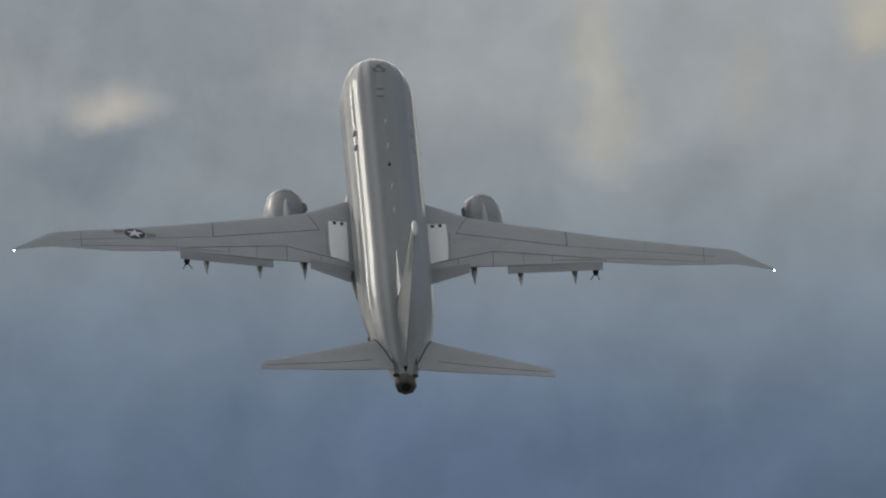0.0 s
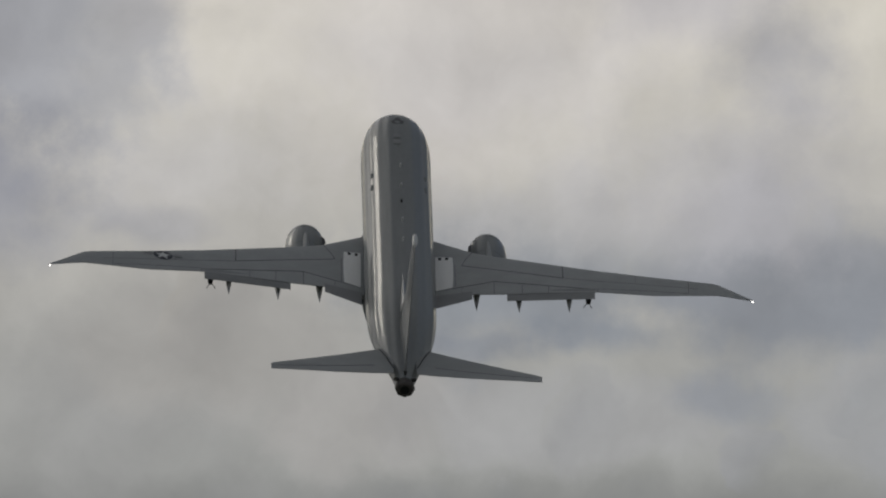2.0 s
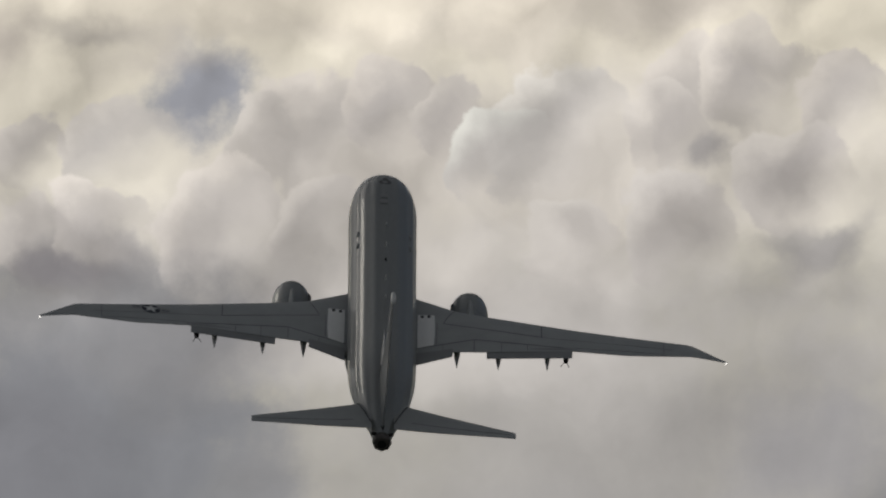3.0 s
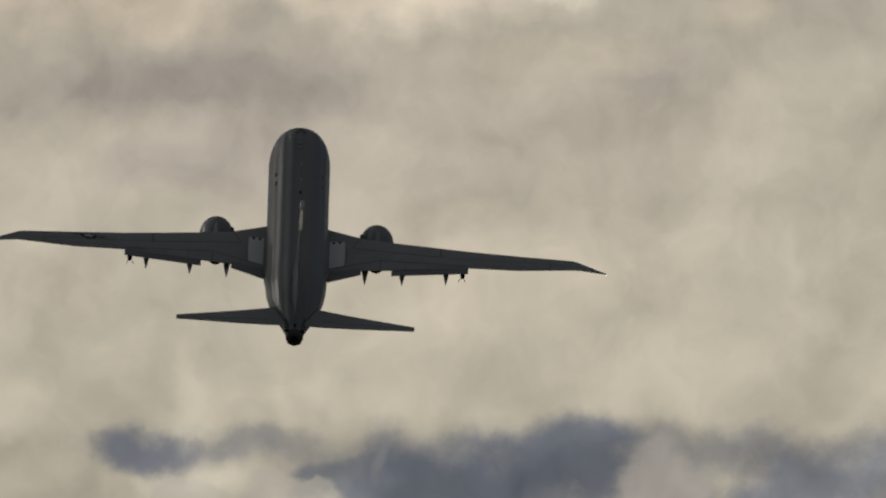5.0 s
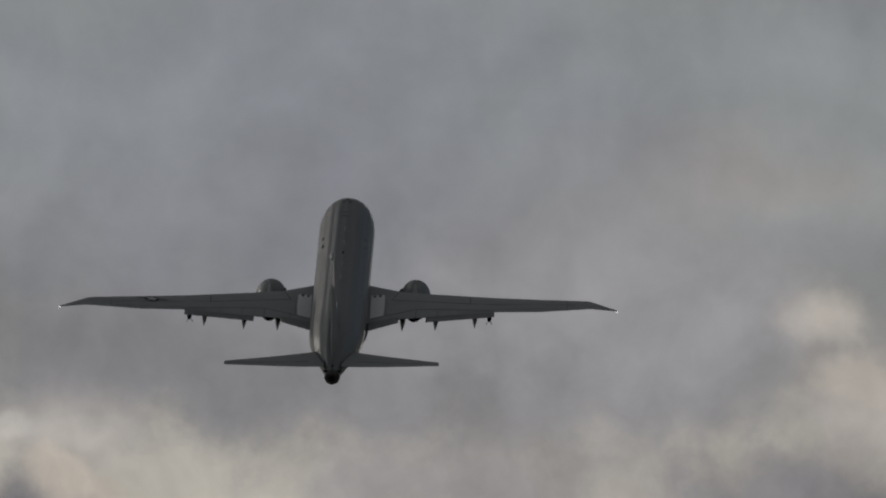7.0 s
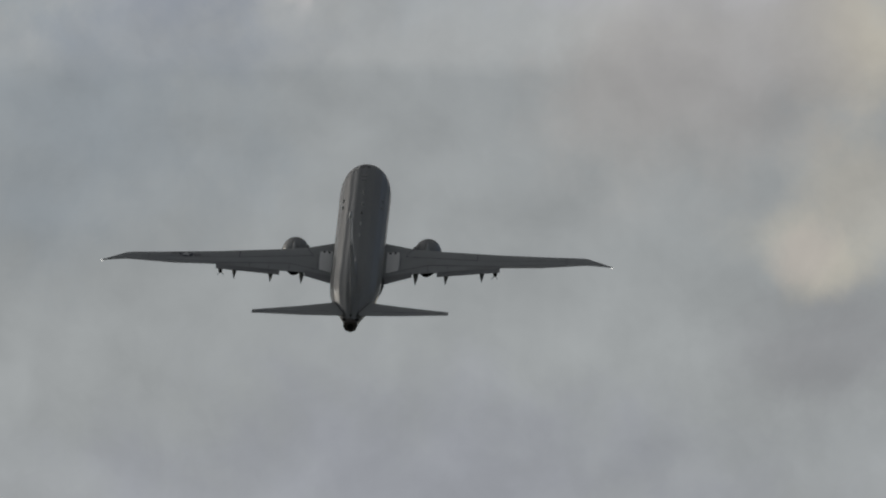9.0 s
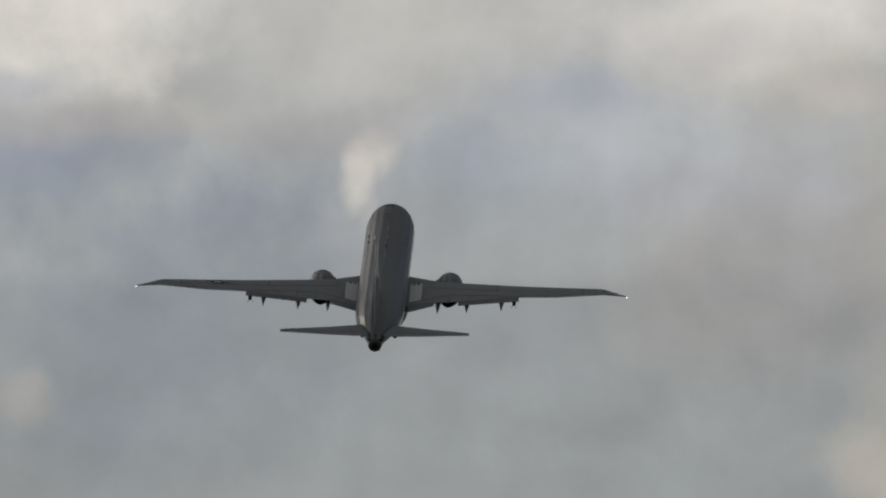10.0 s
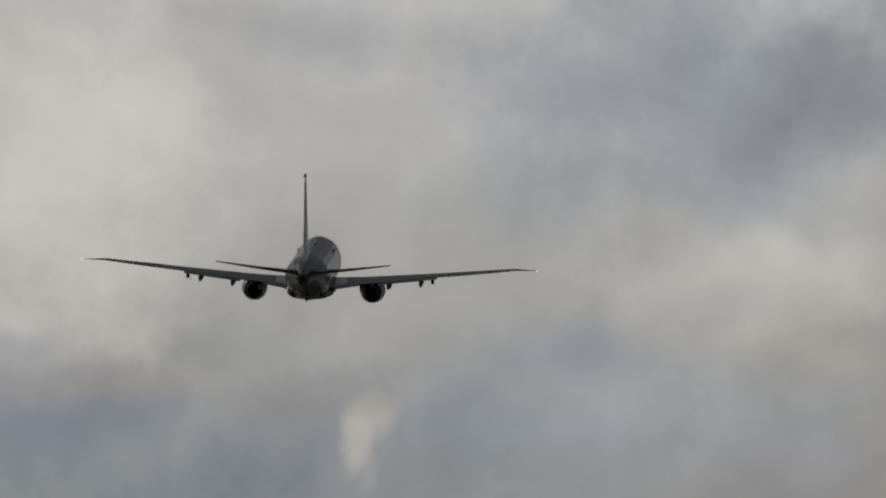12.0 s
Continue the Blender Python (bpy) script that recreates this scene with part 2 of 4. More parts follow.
cloud(-1.284, 6.685, 0.315, 0.182, (1.028, 1.002, 0.995), 0.70, 0.90, 0)
cloud(-1.724, 7.158, 0.400, 0.400, (0.631, 0.647, 0.707), 0.92, 0.45, 0)
cloud(-1.565, 7.328, 0.133, 0.109, (0.722, 0.719, 0.751), 0.80, 0.50, 0)
cloud(-1.467, 6.952, 0.206, 0.242, (0.722, 0.730, 0.774), 0.80, 0.60, 0)
cloud(-1.761, 7.485, 0.158, 0.121, (0.681, 0.677, 0.696), 0.90, 0.45, 0)
cloud(-1.772, 6.710, 0.364, 0.158, (0.494, 0.507, 0.575), 0.85, 0.90, 0)
cloud(-1.345, 7.049, 0.145, 0.121, (0.891, 0.865, 0.856), 0.50, 0.90, 0)
heap(-1.089, 7.437, 0.133, (1.729, 1.633, 1.487), (1.445, 1.371, 1.264), 0.60)
heap(-1.468, 7.425, 0.097, (1.461, 1.371, 1.234), (1.248, 1.192, 1.118), 0.55)
cloud(-0.977, 7.377, 1.212, 0.206, (1.560, 1.468, 1.393), 0.80, 0.90, 0)
cloud(-0.835, 7.692, 1.091, 0.279, (1.748, 1.613, 1.482), 0.80, 0.90, 0)
cloud(-1.752, 7.486, 0.158, 0.085, (0.813, 0.772, 0.756), 0.90, 0.45, 0)
cloud(-1.861, 7.111, 0.291, 0.267, (0.639, 0.635, 0.684), 0.75, 0.90, 0)
cloud(-1.532, 7.305, 0.218, 0.182, (1.040, 0.994, 0.981), 0.60, 0.90, 0)
cloud(-1.080, 8.032, 1.091, 0.109, (1.560, 1.416, 1.274), 0.75, 0.90, 0)
cloud(-1.508, 7.850, 0.139, 0.145, (0.903, 0.925, 1.039), 0.95, 0.50, 0)
cloud(-1.692, 7.983, 0.303, 0.048, (1.159, 1.066, 0.981), 0.70, 0.90, 0)
heap(-1.654, 7.741, 0.139, (2.032, 1.886, 1.729), (1.402, 1.314, 1.241), 0.95)
heap(-1.862, 7.729, 0.127, (1.949, 1.805, 1.651), (1.436, 1.331, 1.241), 0.95)
heap(-1.251, 7.741, 0.182, (2.075, 1.906, 1.729), (1.488, 1.381, 1.291), 0.95)
heap(-1.385, 7.729, 0.109, (1.990, 1.845, 1.690), (1.471, 1.365, 1.274), 0.90)
heap(-1.092, 7.814, 0.139, (2.011, 1.845, 1.670), (1.436, 1.331, 1.257), 0.95)
heap(-0.957, 7.795, 0.115, (1.908, 1.766, 1.613), (1.402, 1.298, 1.225), 0.90)
heap(-0.419, 7.826, 0.170, (2.075, 1.906, 1.729), (1.436, 1.331, 1.241), 0.95)
heap(-0.272, 7.886, 0.158, (2.032, 1.865, 1.670), (1.334, 1.233, 1.161), 0.90)
heap(-0.493, 7.765, 0.121, (1.949, 1.805, 1.651), (1.368, 1.265, 1.192), 0.85)
heap(-0.101, 7.826, 0.145, (2.032, 1.865, 1.690), (1.436, 1.331, 1.257), 0.95)
heap(-0.713, 7.771, 0.182, (2.296, 2.162, 1.977), (1.471, 1.381, 1.307), 0.97)
heap(-0.860, 7.729, 0.121, (2.296, 2.251, 2.064), (1.506, 1.416, 1.341), 0.95)
cloud(-0.401, 7.735, 0.067, 0.055, (1.012, 0.952, 0.938), 0.80, 0.70, 0)
heap(-0.199, 7.668, 0.182, (2.032, 1.886, 1.729), (1.368, 1.265, 1.208), 0.90)
heap(-1.715, 7.571, 0.133, (2.162, 1.989, 1.810), (1.506, 1.399, 1.307), 0.90)
heap(-1.862, 7.547, 0.115, (1.949, 1.805, 1.651), (1.402, 1.298, 1.225), 0.80)
heap(-1.446, 7.547, 0.170, (2.118, 1.948, 1.769), (1.542, 1.433, 1.359), 0.85)
heap(-1.251, 7.571, 0.133, (2.032, 1.886, 1.729), (1.506, 1.399, 1.324), 0.80)
heap(-0.689, 7.547, 0.133, (1.949, 1.825, 1.690), (1.471, 1.365, 1.291), 0.80)
heap(-0.469, 7.547, 0.158, (1.867, 1.746, 1.632), (1.402, 1.298, 1.241), 0.80)
cloud(-0.957, 7.535, 0.364, 0.109, (1.827, 1.707, 1.575), 0.70, 0.90, 0)
cloud(-0.175, 7.511, 0.194, 0.048, (1.040, 0.980, 0.952), 0.60, 0.90, 25)
cloud(-1.368, 8.130, 0.727, 0.194, (2.528, 2.297, 1.916), 0.90, 0.70, 0)
cloud(-0.902, 8.117, 0.267, 0.133, (2.450, 2.223, 1.870), 0.80, 0.90, 0)
cloud(-0.474, 8.081, 0.364, 0.133, (1.789, 1.618, 1.429), 0.80, 0.90, 0)
cloud(-1.930, 7.972, 0.133, 0.109, (1.390, 1.241, 1.121), 0.70, 0.90, 0)
cloud(-1.588, 7.924, 0.242, 0.073, (1.705, 1.558, 1.410), 0.65, 0.90, 0)
cloud(-1.778, 8.227, 0.055, 0.073, (1.832, 1.659, 1.429), 0.60, 0.90, 0)
cloud(-0.902, 8.457, 0.945, 0.085, (1.281, 1.259, 1.261), 0.80, 0.90, 0)
cloud(-1.196, 8.390, 0.364, 0.115, (0.734, 0.822, 0.992), 0.95, 0.75, 0)
cloud(-1.466, 8.396, 0.109, 0.048, (0.956, 1.011, 1.138), 0.80, 0.60, 0)
cloud(-0.976, 8.457, 0.145, 0.109, (0.787, 0.863, 1.023), 0.90, 0.60, 0)
cloud(-0.780, 8.257, 0.145, 0.063, (0.787, 0.863, 1.023), 0.95, 0.65, 0)
cloud(-0.400, 8.390, 0.327, 0.139, (0.926, 0.980, 1.138), 0.95, 0.85, 0)
cloud(-0.376, 8.245, 0.133, 0.063, (0.813, 0.877, 1.039), 0.90, 0.60, 0)
cloud(-0.621, 8.336, 0.182, 0.091, (0.926, 0.980, 1.121), 0.90, 0.70, 0)
cloud(-0.168, 8.305, 0.133, 0.055, (0.926, 0.965, 1.105), 0.80, 0.60, 0)
cloud(-1.919, 8.475, 0.170, 0.055, (0.760, 0.835, 0.992), 0.92, 0.75, 0)
cloud(-1.637, 8.475, 0.170, 0.036, (1.582, 1.480, 1.372), 0.70, 0.90, 0)
cloud(-0.143, 8.469, 0.133, 0.073, (2.011, 1.829, 1.610), 0.80, 0.60, 0)
cloud(-0.798, 8.390, 0.127, 0.091, (2.105, 1.940, 1.737), 0.95, 0.50, 0)
cloud(-0.725, 8.378, 0.058, 0.079, (2.399, 2.198, 1.962), 0.80, 0.60, 0)
cloud(-0.853, 8.420, 0.067, 0.036, (2.348, 2.150, 1.916), 0.70, 0.70, 0)
cloud(-0.572, 8.372, 0.024, 0.073, (1.390, 1.366, 1.410), 0.50, 0.90, -25)
cloud(-1.368, 8.433, 0.017, 0.048, (1.390, 1.366, 1.372), 0.50, 0.90, -25)
cloud(-1.172, 8.330, 0.027, 0.032, (1.876, 1.722, 1.528), 0.70, 0.80, 0)
cloud(-1.037, 8.372, 0.030, 0.061, (1.047, 1.090, 1.207), 0.60, 0.90, 0)
heap(-1.417, 8.202, 0.121, (2.662, 2.423, 2.033), (2.450, 2.223, 1.870), 0.80)
heap(-1.147, 8.208, 0.133, (2.608, 2.372, 2.009), (2.450, 2.223, 1.870), 0.80)
heap(-0.964, 8.214, 0.097, (2.555, 2.322, 1.985), (2.348, 2.126, 1.825), 0.80)
heap(-1.600, 8.299, 0.133, (2.502, 2.272, 1.916), (2.399, 2.174, 1.825), 0.70)
heap(-1.809, 8.323, 0.121, (2.399, 2.174, 1.848), (2.298, 2.079, 1.759), 0.70)
heap(-0.621, 8.154, 0.097, (2.298, 2.079, 1.803), (1.921, 1.743, 1.528), 0.75)
heap(-0.217, 8.130, 0.109, (2.200, 2.009, 1.781), (1.663, 1.518, 1.353), 0.80)
cloud(-0.143, 8.227, 0.085, 0.036, (1.876, 1.701, 1.488), 0.70, 0.50, 0)
cloud(-1.423, 9.166, 1.212, 0.400, (2.642, 2.313, 1.930), 0.60, 0.90, 0)
cloud(-1.976, 9.456, 0.339, 0.121, (3.360, 2.911, 2.322), 0.75, 0.90, 0)
cloud(-1.239, 9.456, 0.400, 0.097, (3.595, 3.128, 2.485), 0.80, 0.80, 0)
cloud(-1.117, 8.838, 0.570, 0.182, (3.134, 2.737, 2.166), 0.65, 0.90, 0)
cloud(-1.791, 9.081, 0.315, 0.097, (2.139, 1.875, 1.630), 0.70, 0.90, 0)
cloud(-2.110, 8.850, 0.170, 0.109, (2.917, 2.536, 2.046), 0.50, 0.90, 0)
cloud(-0.821, 9.299, 0.133, 0.085, (1.883, 1.663, 1.455), 0.75, 0.90, 0)
cloud(-2.381, 9.250, 0.085, 0.291, (1.143, 1.034, 1.016), 0.90, 0.70, 0)
cloud(-2.369, 9.602, 0.115, 0.121, (0.743, 0.703, 0.729), 0.95, 0.50, 0)
cloud(-2.380, 8.814, 0.109, 0.133, (0.776, 0.751, 0.796), 0.90, 0.60, 0)
cloud(-2.289, 9.438, 0.085, 0.051, (3.360, 2.876, 2.228), 0.80, 0.60, 0)
cloud(-2.148, 9.626, 0.158, 0.085, (2.139, 1.875, 1.604), 0.70, 0.90, 0)
cloud(-1.666, 10.061, 1.091, 0.242, (0.792, 0.783, 0.830), 0.95, 0.80, 0)
cloud(-1.543, 9.818, 0.606, 0.133, (1.063, 1.015, 1.016), 0.85, 0.80, 0)
cloud(-2.120, 9.637, 0.339, 0.109, (1.856, 1.612, 1.383), 0.80, 0.70, 0)
cloud(-1.973, 9.455, 0.400, 0.097, (3.360, 2.876, 2.228), 0.80, 0.80, 0)
cloud(-1.420, 9.491, 0.400, 0.091, (3.715, 3.240, 2.518), 0.85, 0.80, 0)
cloud(-1.063, 9.515, 0.242, 0.091, (4.267, 3.753, 2.974), 0.92, 0.75, 0)
cloud(-1.149, 9.612, 0.158, 0.073, (2.511, 2.161, 1.736), 0.70, 0.70, 0)
cloud(-0.904, 9.540, 0.121, 0.073, (3.675, 3.203, 2.485), 0.70, 0.95, 0)
cloud(-0.768, 9.770, 0.279, 0.182, (0.759, 0.735, 0.779), 0.85, 0.90, 0)
cloud(-0.658, 9.588, 0.170, 0.170, (0.681, 0.658, 0.697), 0.85, 0.90, 0)
cloud(-0.730, 10.036, 0.182, 0.145, (1.547, 1.418, 1.313), 0.80, 0.95, 0)
cloud(-0.769, 9.467, 0.085, 0.061, (1.856, 1.612, 1.313), 0.60, 0.90, 0)
cloud(-0.597, 9.394, 0.133, 0.055, (3.360, 2.911, 2.228), 0.60, 0.95, 0)
cloud(-2.404, 9.915, 0.170, 0.121, (1.184, 1.094, 1.036), 0.80, 0.90, 0)
cloud(-2.403, 9.782, 0.121, 0.073, (1.646, 1.442, 1.268), 0.80, 0.70, 0)
cloud(-2.317, 9.697, 0.073, 0.048, (1.314, 1.175, 1.076), 0.60, 0.90, 0)
cloud(-2.378, 9.624, 0.145, 0.067, (0.681, 0.658, 0.697), 0.92, 0.60, 0)
cloud(-2.513, 9.467, 0.206, 0.400, (0.566, 0.545, 0.592), 0.95, 0.95, 0)
cloud(-2.463, 9.164, 0.230, 0.194, (0.776, 0.719, 0.729), 0.85, 0.80, 0)
cloud(-2.280, 9.418, 0.109, 0.085, (2.847, 2.407, 1.873), 0.80, 0.50, 0)
cloud(-1.837, 9.249, 0.509, 0.085, (1.749, 1.538, 1.383), 0.70, 0.90, 0)
cloud(-0.990, 9.334, 0.279, 0.073, (2.988, 2.602, 2.017), 0.60, 0.90, 0)
cloud(-1.966, 10.355, 0.727, 0.279, (0.879, 0.905, 0.995), 0.85, 0.90, 0)
cloud(-1.227, 10.258, 0.509, 0.315, (1.109, 1.082, 1.108), 0.80, 0.90, 0)
cloud(-0.992, 10.464, 0.230, 0.145, (1.186, 1.120, 1.089), 0.70, 0.90, 0)
cloud(-0.796, 10.174, 0.133, 0.097, (1.837, 1.657, 1.467), 0.70, 0.95, 0)
cloud(-0.698, 10.040, 0.145, 0.109, (1.837, 1.657, 1.467), 0.75, 0.90, 0)
cloud(-0.735, 9.883, 0.109, 0.085, (1.370, 1.258, 1.187), 0.70, 0.90, 0)
cloud(-0.932, 9.798, 0.182, 0.145, (0.930, 0.905, 0.959), 0.75, 0.80, 0)
cloud(-0.760, 9.640, 0.133, 0.109, (0.847, 0.823, 0.872), 0.70, 0.80, 0)
cloud(-1.645, 9.810, 0.509, 0.085, (1.109, 1.045, 1.051), 0.80, 0.90, 0)
cloud(-1.227, 9.786, 0.073, 0.042, (1.594, 1.472, 1.334), 0.60, 0.60, 0)
cloud(-2.371, 9.955, 0.206, 0.061, (1.502, 1.384, 1.291), 0.80, 0.60, 0)
cloud(-2.445, 9.822, 0.085, 0.085, (1.940, 1.730, 1.513), 0.85, 0.50, 0)
cloud(-2.174, 9.640, 0.194, 0.133, (2.505, 2.234, 1.808), 0.85, 0.60, 0)
cloud(-1.891, 9.556, 0.315, 0.097, (2.884, 2.592, 2.049), 0.80, 0.90, 0)
cloud(-1.449, 9.640, 0.145, 0.097, (2.269, 2.067, 1.757), 0.80, 0.60, 0)
cloud(-1.104, 9.652, 0.133, 0.091, (2.628, 2.379, 1.967), 0.85, 0.50, 0)
cloud(-1.350, 9.531, 0.400, 0.073, (3.296, 2.981, 2.368), 0.80, 0.90, 0)
cloud(-0.932, 9.568, 0.097, 0.061, (3.440, 3.117, 2.491), 0.85, 0.50, 0)
cloud(-2.530, 9.652, 0.158, 0.182, (0.611, 0.604, 0.669), 0.90, 0.80, 0)
cloud(-2.346, 9.616, 0.103, 0.109, (0.784, 0.761, 0.823), 0.85, 0.75, 0)
cloud(-2.395, 9.737, 0.061, 0.061, (1.370, 1.258, 1.167), 0.60, 0.60, 0)
cloud(-1.967, 10.619, 0.969, 0.364, (0.926, 0.966, 1.074), 0.80, 0.90, 0)
cloud(-1.228, 10.170, 0.606, 0.315, (1.185, 1.162, 1.213), 0.75, 0.90, 0)
cloud(-1.966, 10.061, 0.545, 0.158, (1.051, 1.029, 1.074), 0.80, 0.90, 0)
cloud(-0.833, 10.437, 0.242, 0.085, (1.237, 1.179, 1.142), 0.70, 0.90, 0)
cloud(-0.760, 10.170, 0.133, 0.079, (1.862, 1.725, 1.565), 0.80, 0.80, 0)
cloud(-0.723, 10.037, 0.121, 0.073, (1.773, 1.639, 1.482), 0.80, 0.60, 0)
cloud(-0.797, 9.964, 0.073, 0.048, (1.481, 1.379, 1.287), 0.60, 0.90, 0)
cloud(-2.397, 9.928, 0.158, 0.067, (1.729, 1.618, 1.482), 0.85, 0.60, 0)
cloud(-2.557, 9.940, 0.048, 0.042, (1.907, 1.791, 1.650), 0.80, 0.60, 0)
cloud(-0.696, 10.885, 0.194, 0.145, (0.743, 0.750, 0.838), 0.80, 0.90, 0)
cloud(-2.623, 11.483, 0.461, 0.364, (0.728, 0.841, 0.949), 0.55, 0.90, 0)
cloud(-1.263, 11.568, 0.436, 0.351, (1.229, 1.187, 1.146), 0.50, 0.90, 0)
cloud(-1.018, 10.962, 0.303, 0.218, (0.707, 0.719, 0.755), 0.65, 0.90, 0)
cloud(-0.955, 11.325, 0.194, 0.206, (1.336, 1.259, 1.094), 0.55, 0.90, 0)
cloud(-1.091, 11.204, 0.182, 0.091, (1.585, 1.488, 1.262), 0.50, 0.95, -25)
cloud(-0.968, 11.155, 0.158, 0.073, (1.625, 1.527, 1.275), 0.45, 0.95, 20)
cloud(-0.892, 11.652, 0.133, 0.206, (1.527, 1.421, 1.190), 0.75, 0.90, 0)
cloud(-1.295, 11.643, 0.364, 0.351, (1.236, 1.194, 1.133), 0.40, 0.90, 0)
cloud(-2.570, 11.934, 0.230, 0.073, (1.512, 1.464, 1.372), 0.65, 0.90, 0)
cloud(-2.897, 11.327, 0.085, 0.073, (1.374, 1.329, 1.231), 0.60, 0.90, 0)
cloud(-0.986, 11.703, 0.145, 0.364, (1.365, 1.277, 1.110), 0.50, 0.90, 0)
cloud(-2.763, 11.791, 0.509, 0.182, (0.895, 1.017, 1.113), 0.94, 0.90, 0)
cloud(-1.835, 11.792, 0.364, 0.170, (0.983, 1.078, 1.161), 0.69, 0.90, 0)
cloud(-1.216, 11.597, 0.364, 0.279, (0.979, 0.964, 0.979), 0.62, 0.90, 0)
cloud(-2.789, 12.154, 0.388, 0.242, (1.645, 1.591, 1.487), 0.75, 0.90, 0)
cloud(-2.144, 12.143, 0.533, 0.230, (1.631, 1.591, 1.500), 0.75, 0.90, 0)
cloud(-1.277, 12.057, 0.436, 0.170, (1.766, 1.682, 1.510), 0.81, 0.90, 0)
cloud(-2.652, 12.033, 0.121, 0.073, (1.951, 1.877, 1.720), 0.69, 0.90, 0)
cloud(-1.834, 12.325, 0.315, 0.133, (1.078, 1.161, 1.230), 0.31, 0.90, 0)
cloud(-2.802, 12.324, 0.412, 0.461, (3.166, 3.018, 2.736), 0.47, 0.90, 0)
cloud(-2.765, 12.566, 0.351, 0.145, (3.086, 2.941, 2.708), 0.50, 0.90, 0)
cloud(-1.288, 12.579, 0.570, 0.364, (1.188, 1.299, 1.416), 0.94, 0.90, 0)
cloud(-1.710, 12.446, 0.364, 0.267, (1.870, 2.014, 2.134), 0.15, 0.90, 0)
cloud(-2.455, 12.676, 0.170, 0.145, (1.885, 1.867, 1.831), 0.62, 0.90, 0)
cloud(-1.648, 12.652, 0.109, 0.073, (2.307, 2.265, 2.164), 0.50, 0.90, 0)
cloud(-0.552, 5.061, 0.630, 0.230, (0.209, 0.238, 0.262), 0.70, 0.90, 0)
cloud(-1.215, 12.155, 0.461, 0.145, (2.817, 2.680, 2.481), 0.40, 0.90, 0)
cloud(-1.612, 11.877, 0.533, 0.206, (1.535, 1.637, 1.771), 0.50, 0.90, 0)
cloud(-2.815, 12.446, 0.339, 0.315, (2.143, 2.037, 1.927), 0.55, 0.90, 0)
cloud(-2.890, 12.592, 0.182, 0.182, (2.300, 2.190, 2.028), 0.50, 0.90, 0)
cloud(-2.640, 12.065, 0.170, 0.058, (2.041, 1.938, 1.829), 0.70, 0.80, 0)
cloud(-2.900, 11.998, 0.158, 0.048, (1.331, 1.344, 1.467), 0.60, 0.90, 0)
cloud(-2.788, 11.841, 0.400, 0.133, (0.926, 1.000, 1.187), 0.75, 0.90, 0)
cloud(-2.478, 11.744, 0.267, 0.097, (0.974, 1.051, 1.225), 0.60, 0.90, 0)
cloud(-1.487, 12.386, 0.400, 0.158, (1.254, 1.305, 1.446), 0.60, 0.90, 0)
cloud(-1.102, 12.568, 0.267, 0.230, (1.040, 1.051, 1.169), 0.85, 0.90, 0)
cloud(-1.710, 12.592, 0.400, 0.182, (1.292, 1.325, 1.467), 0.70, 0.90, 0)
cloud(-2.207, 12.677, 0.242, 0.109, (1.451, 1.445, 1.510), 0.60, 0.90, 0)
cloud(-1.401, 12.089, 0.388, 0.073, (1.664, 1.614, 1.597), 0.70, 0.90, 0)
cloud(-1.116, 11.974, 0.182, 0.067, (1.664, 1.549, 1.446), 0.65, 0.90, 0)
cloud(-1.698, 11.962, 0.206, 0.061, (1.199, 1.267, 1.425), 0.70, 0.90, 0)
cloud(-1.897, 11.841, 0.158, 0.085, (1.127, 1.211, 1.384), 0.65, 0.90, 0)
cloud(-1.463, 11.768, 0.424, 0.097, (1.254, 1.267, 1.384), 0.60, 0.90, 0)
cloud(-2.082, 11.913, 0.097, 0.042, (1.492, 1.465, 1.488), 0.60, 0.90, 0)
cloud(-2.126, 11.859, 0.055, 0.067, (1.992, 1.866, 1.711), 0.75, 0.90, -30)
cloud(-2.166, 11.798, 0.032, 0.075, (2.092, 1.962, 1.782), 0.75, 0.90, -10)
cloud(-2.144, 11.732, 0.022, 0.044, (1.642, 1.593, 1.575), 0.50, 0.90, 0)
cloud(-2.219, 10.036, 0.460, 0.170, (0.776, 0.767, 0.813), 0.75, 0.90, 0)
cloud(-2.476, 9.285, 0.182, 0.230, (0.651, 0.629, 0.666), 0.70, 0.95, 0)
cloud(-0.805, 8.081, 0.315, 0.133, (2.348, 2.126, 1.803), 0.70, 0.90, 0)
cloud(-1.870, 8.475, 0.267, 0.067, (0.926, 0.965, 1.105), 0.70, 0.90, 0)
cloud(-1.758, 7.572, 0.315, 0.109, (1.281, 1.189, 1.138), 0.60, 0.90, 0)
cloud(-1.795, 7.481, 0.145, 0.048, (0.760, 0.716, 0.746), 0.80, 0.70, 0)
cloud(-0.164, 7.087, 0.267, 0.158, (0.929, 0.899, 0.925), 0.70, 0.90, 0)
cloud(-0.100, 6.685, 0.364, 0.267, (0.810, 0.796, 0.832), 0.75, 0.90, 0)
cloud(-1.723, 6.613, 0.388, 0.133, (0.546, 0.560, 0.634), 0.70, 0.90, 0)
cloud(-1.614, 7.328, 0.218, 0.182, (0.691, 0.688, 0.718), 0.75, 0.60, 0)
cloud(-0.649, 9.699, 0.327, 0.133, (0.651, 0.614, 0.636), 0.80, 0.95, 0)
cloud(-2.393, 9.190, 0.145, 0.315, (0.986, 0.904, 0.902), 0.75, 0.95, 0)
cloud(-2.756, 11.923, 0.315, 0.055, (1.341, 1.270, 1.227), 0.60, 0.90, 0)
cloud(-2.347, 11.899, 0.291, 0.061, (1.177, 1.142, 1.162), 0.50, 0.90, 0)
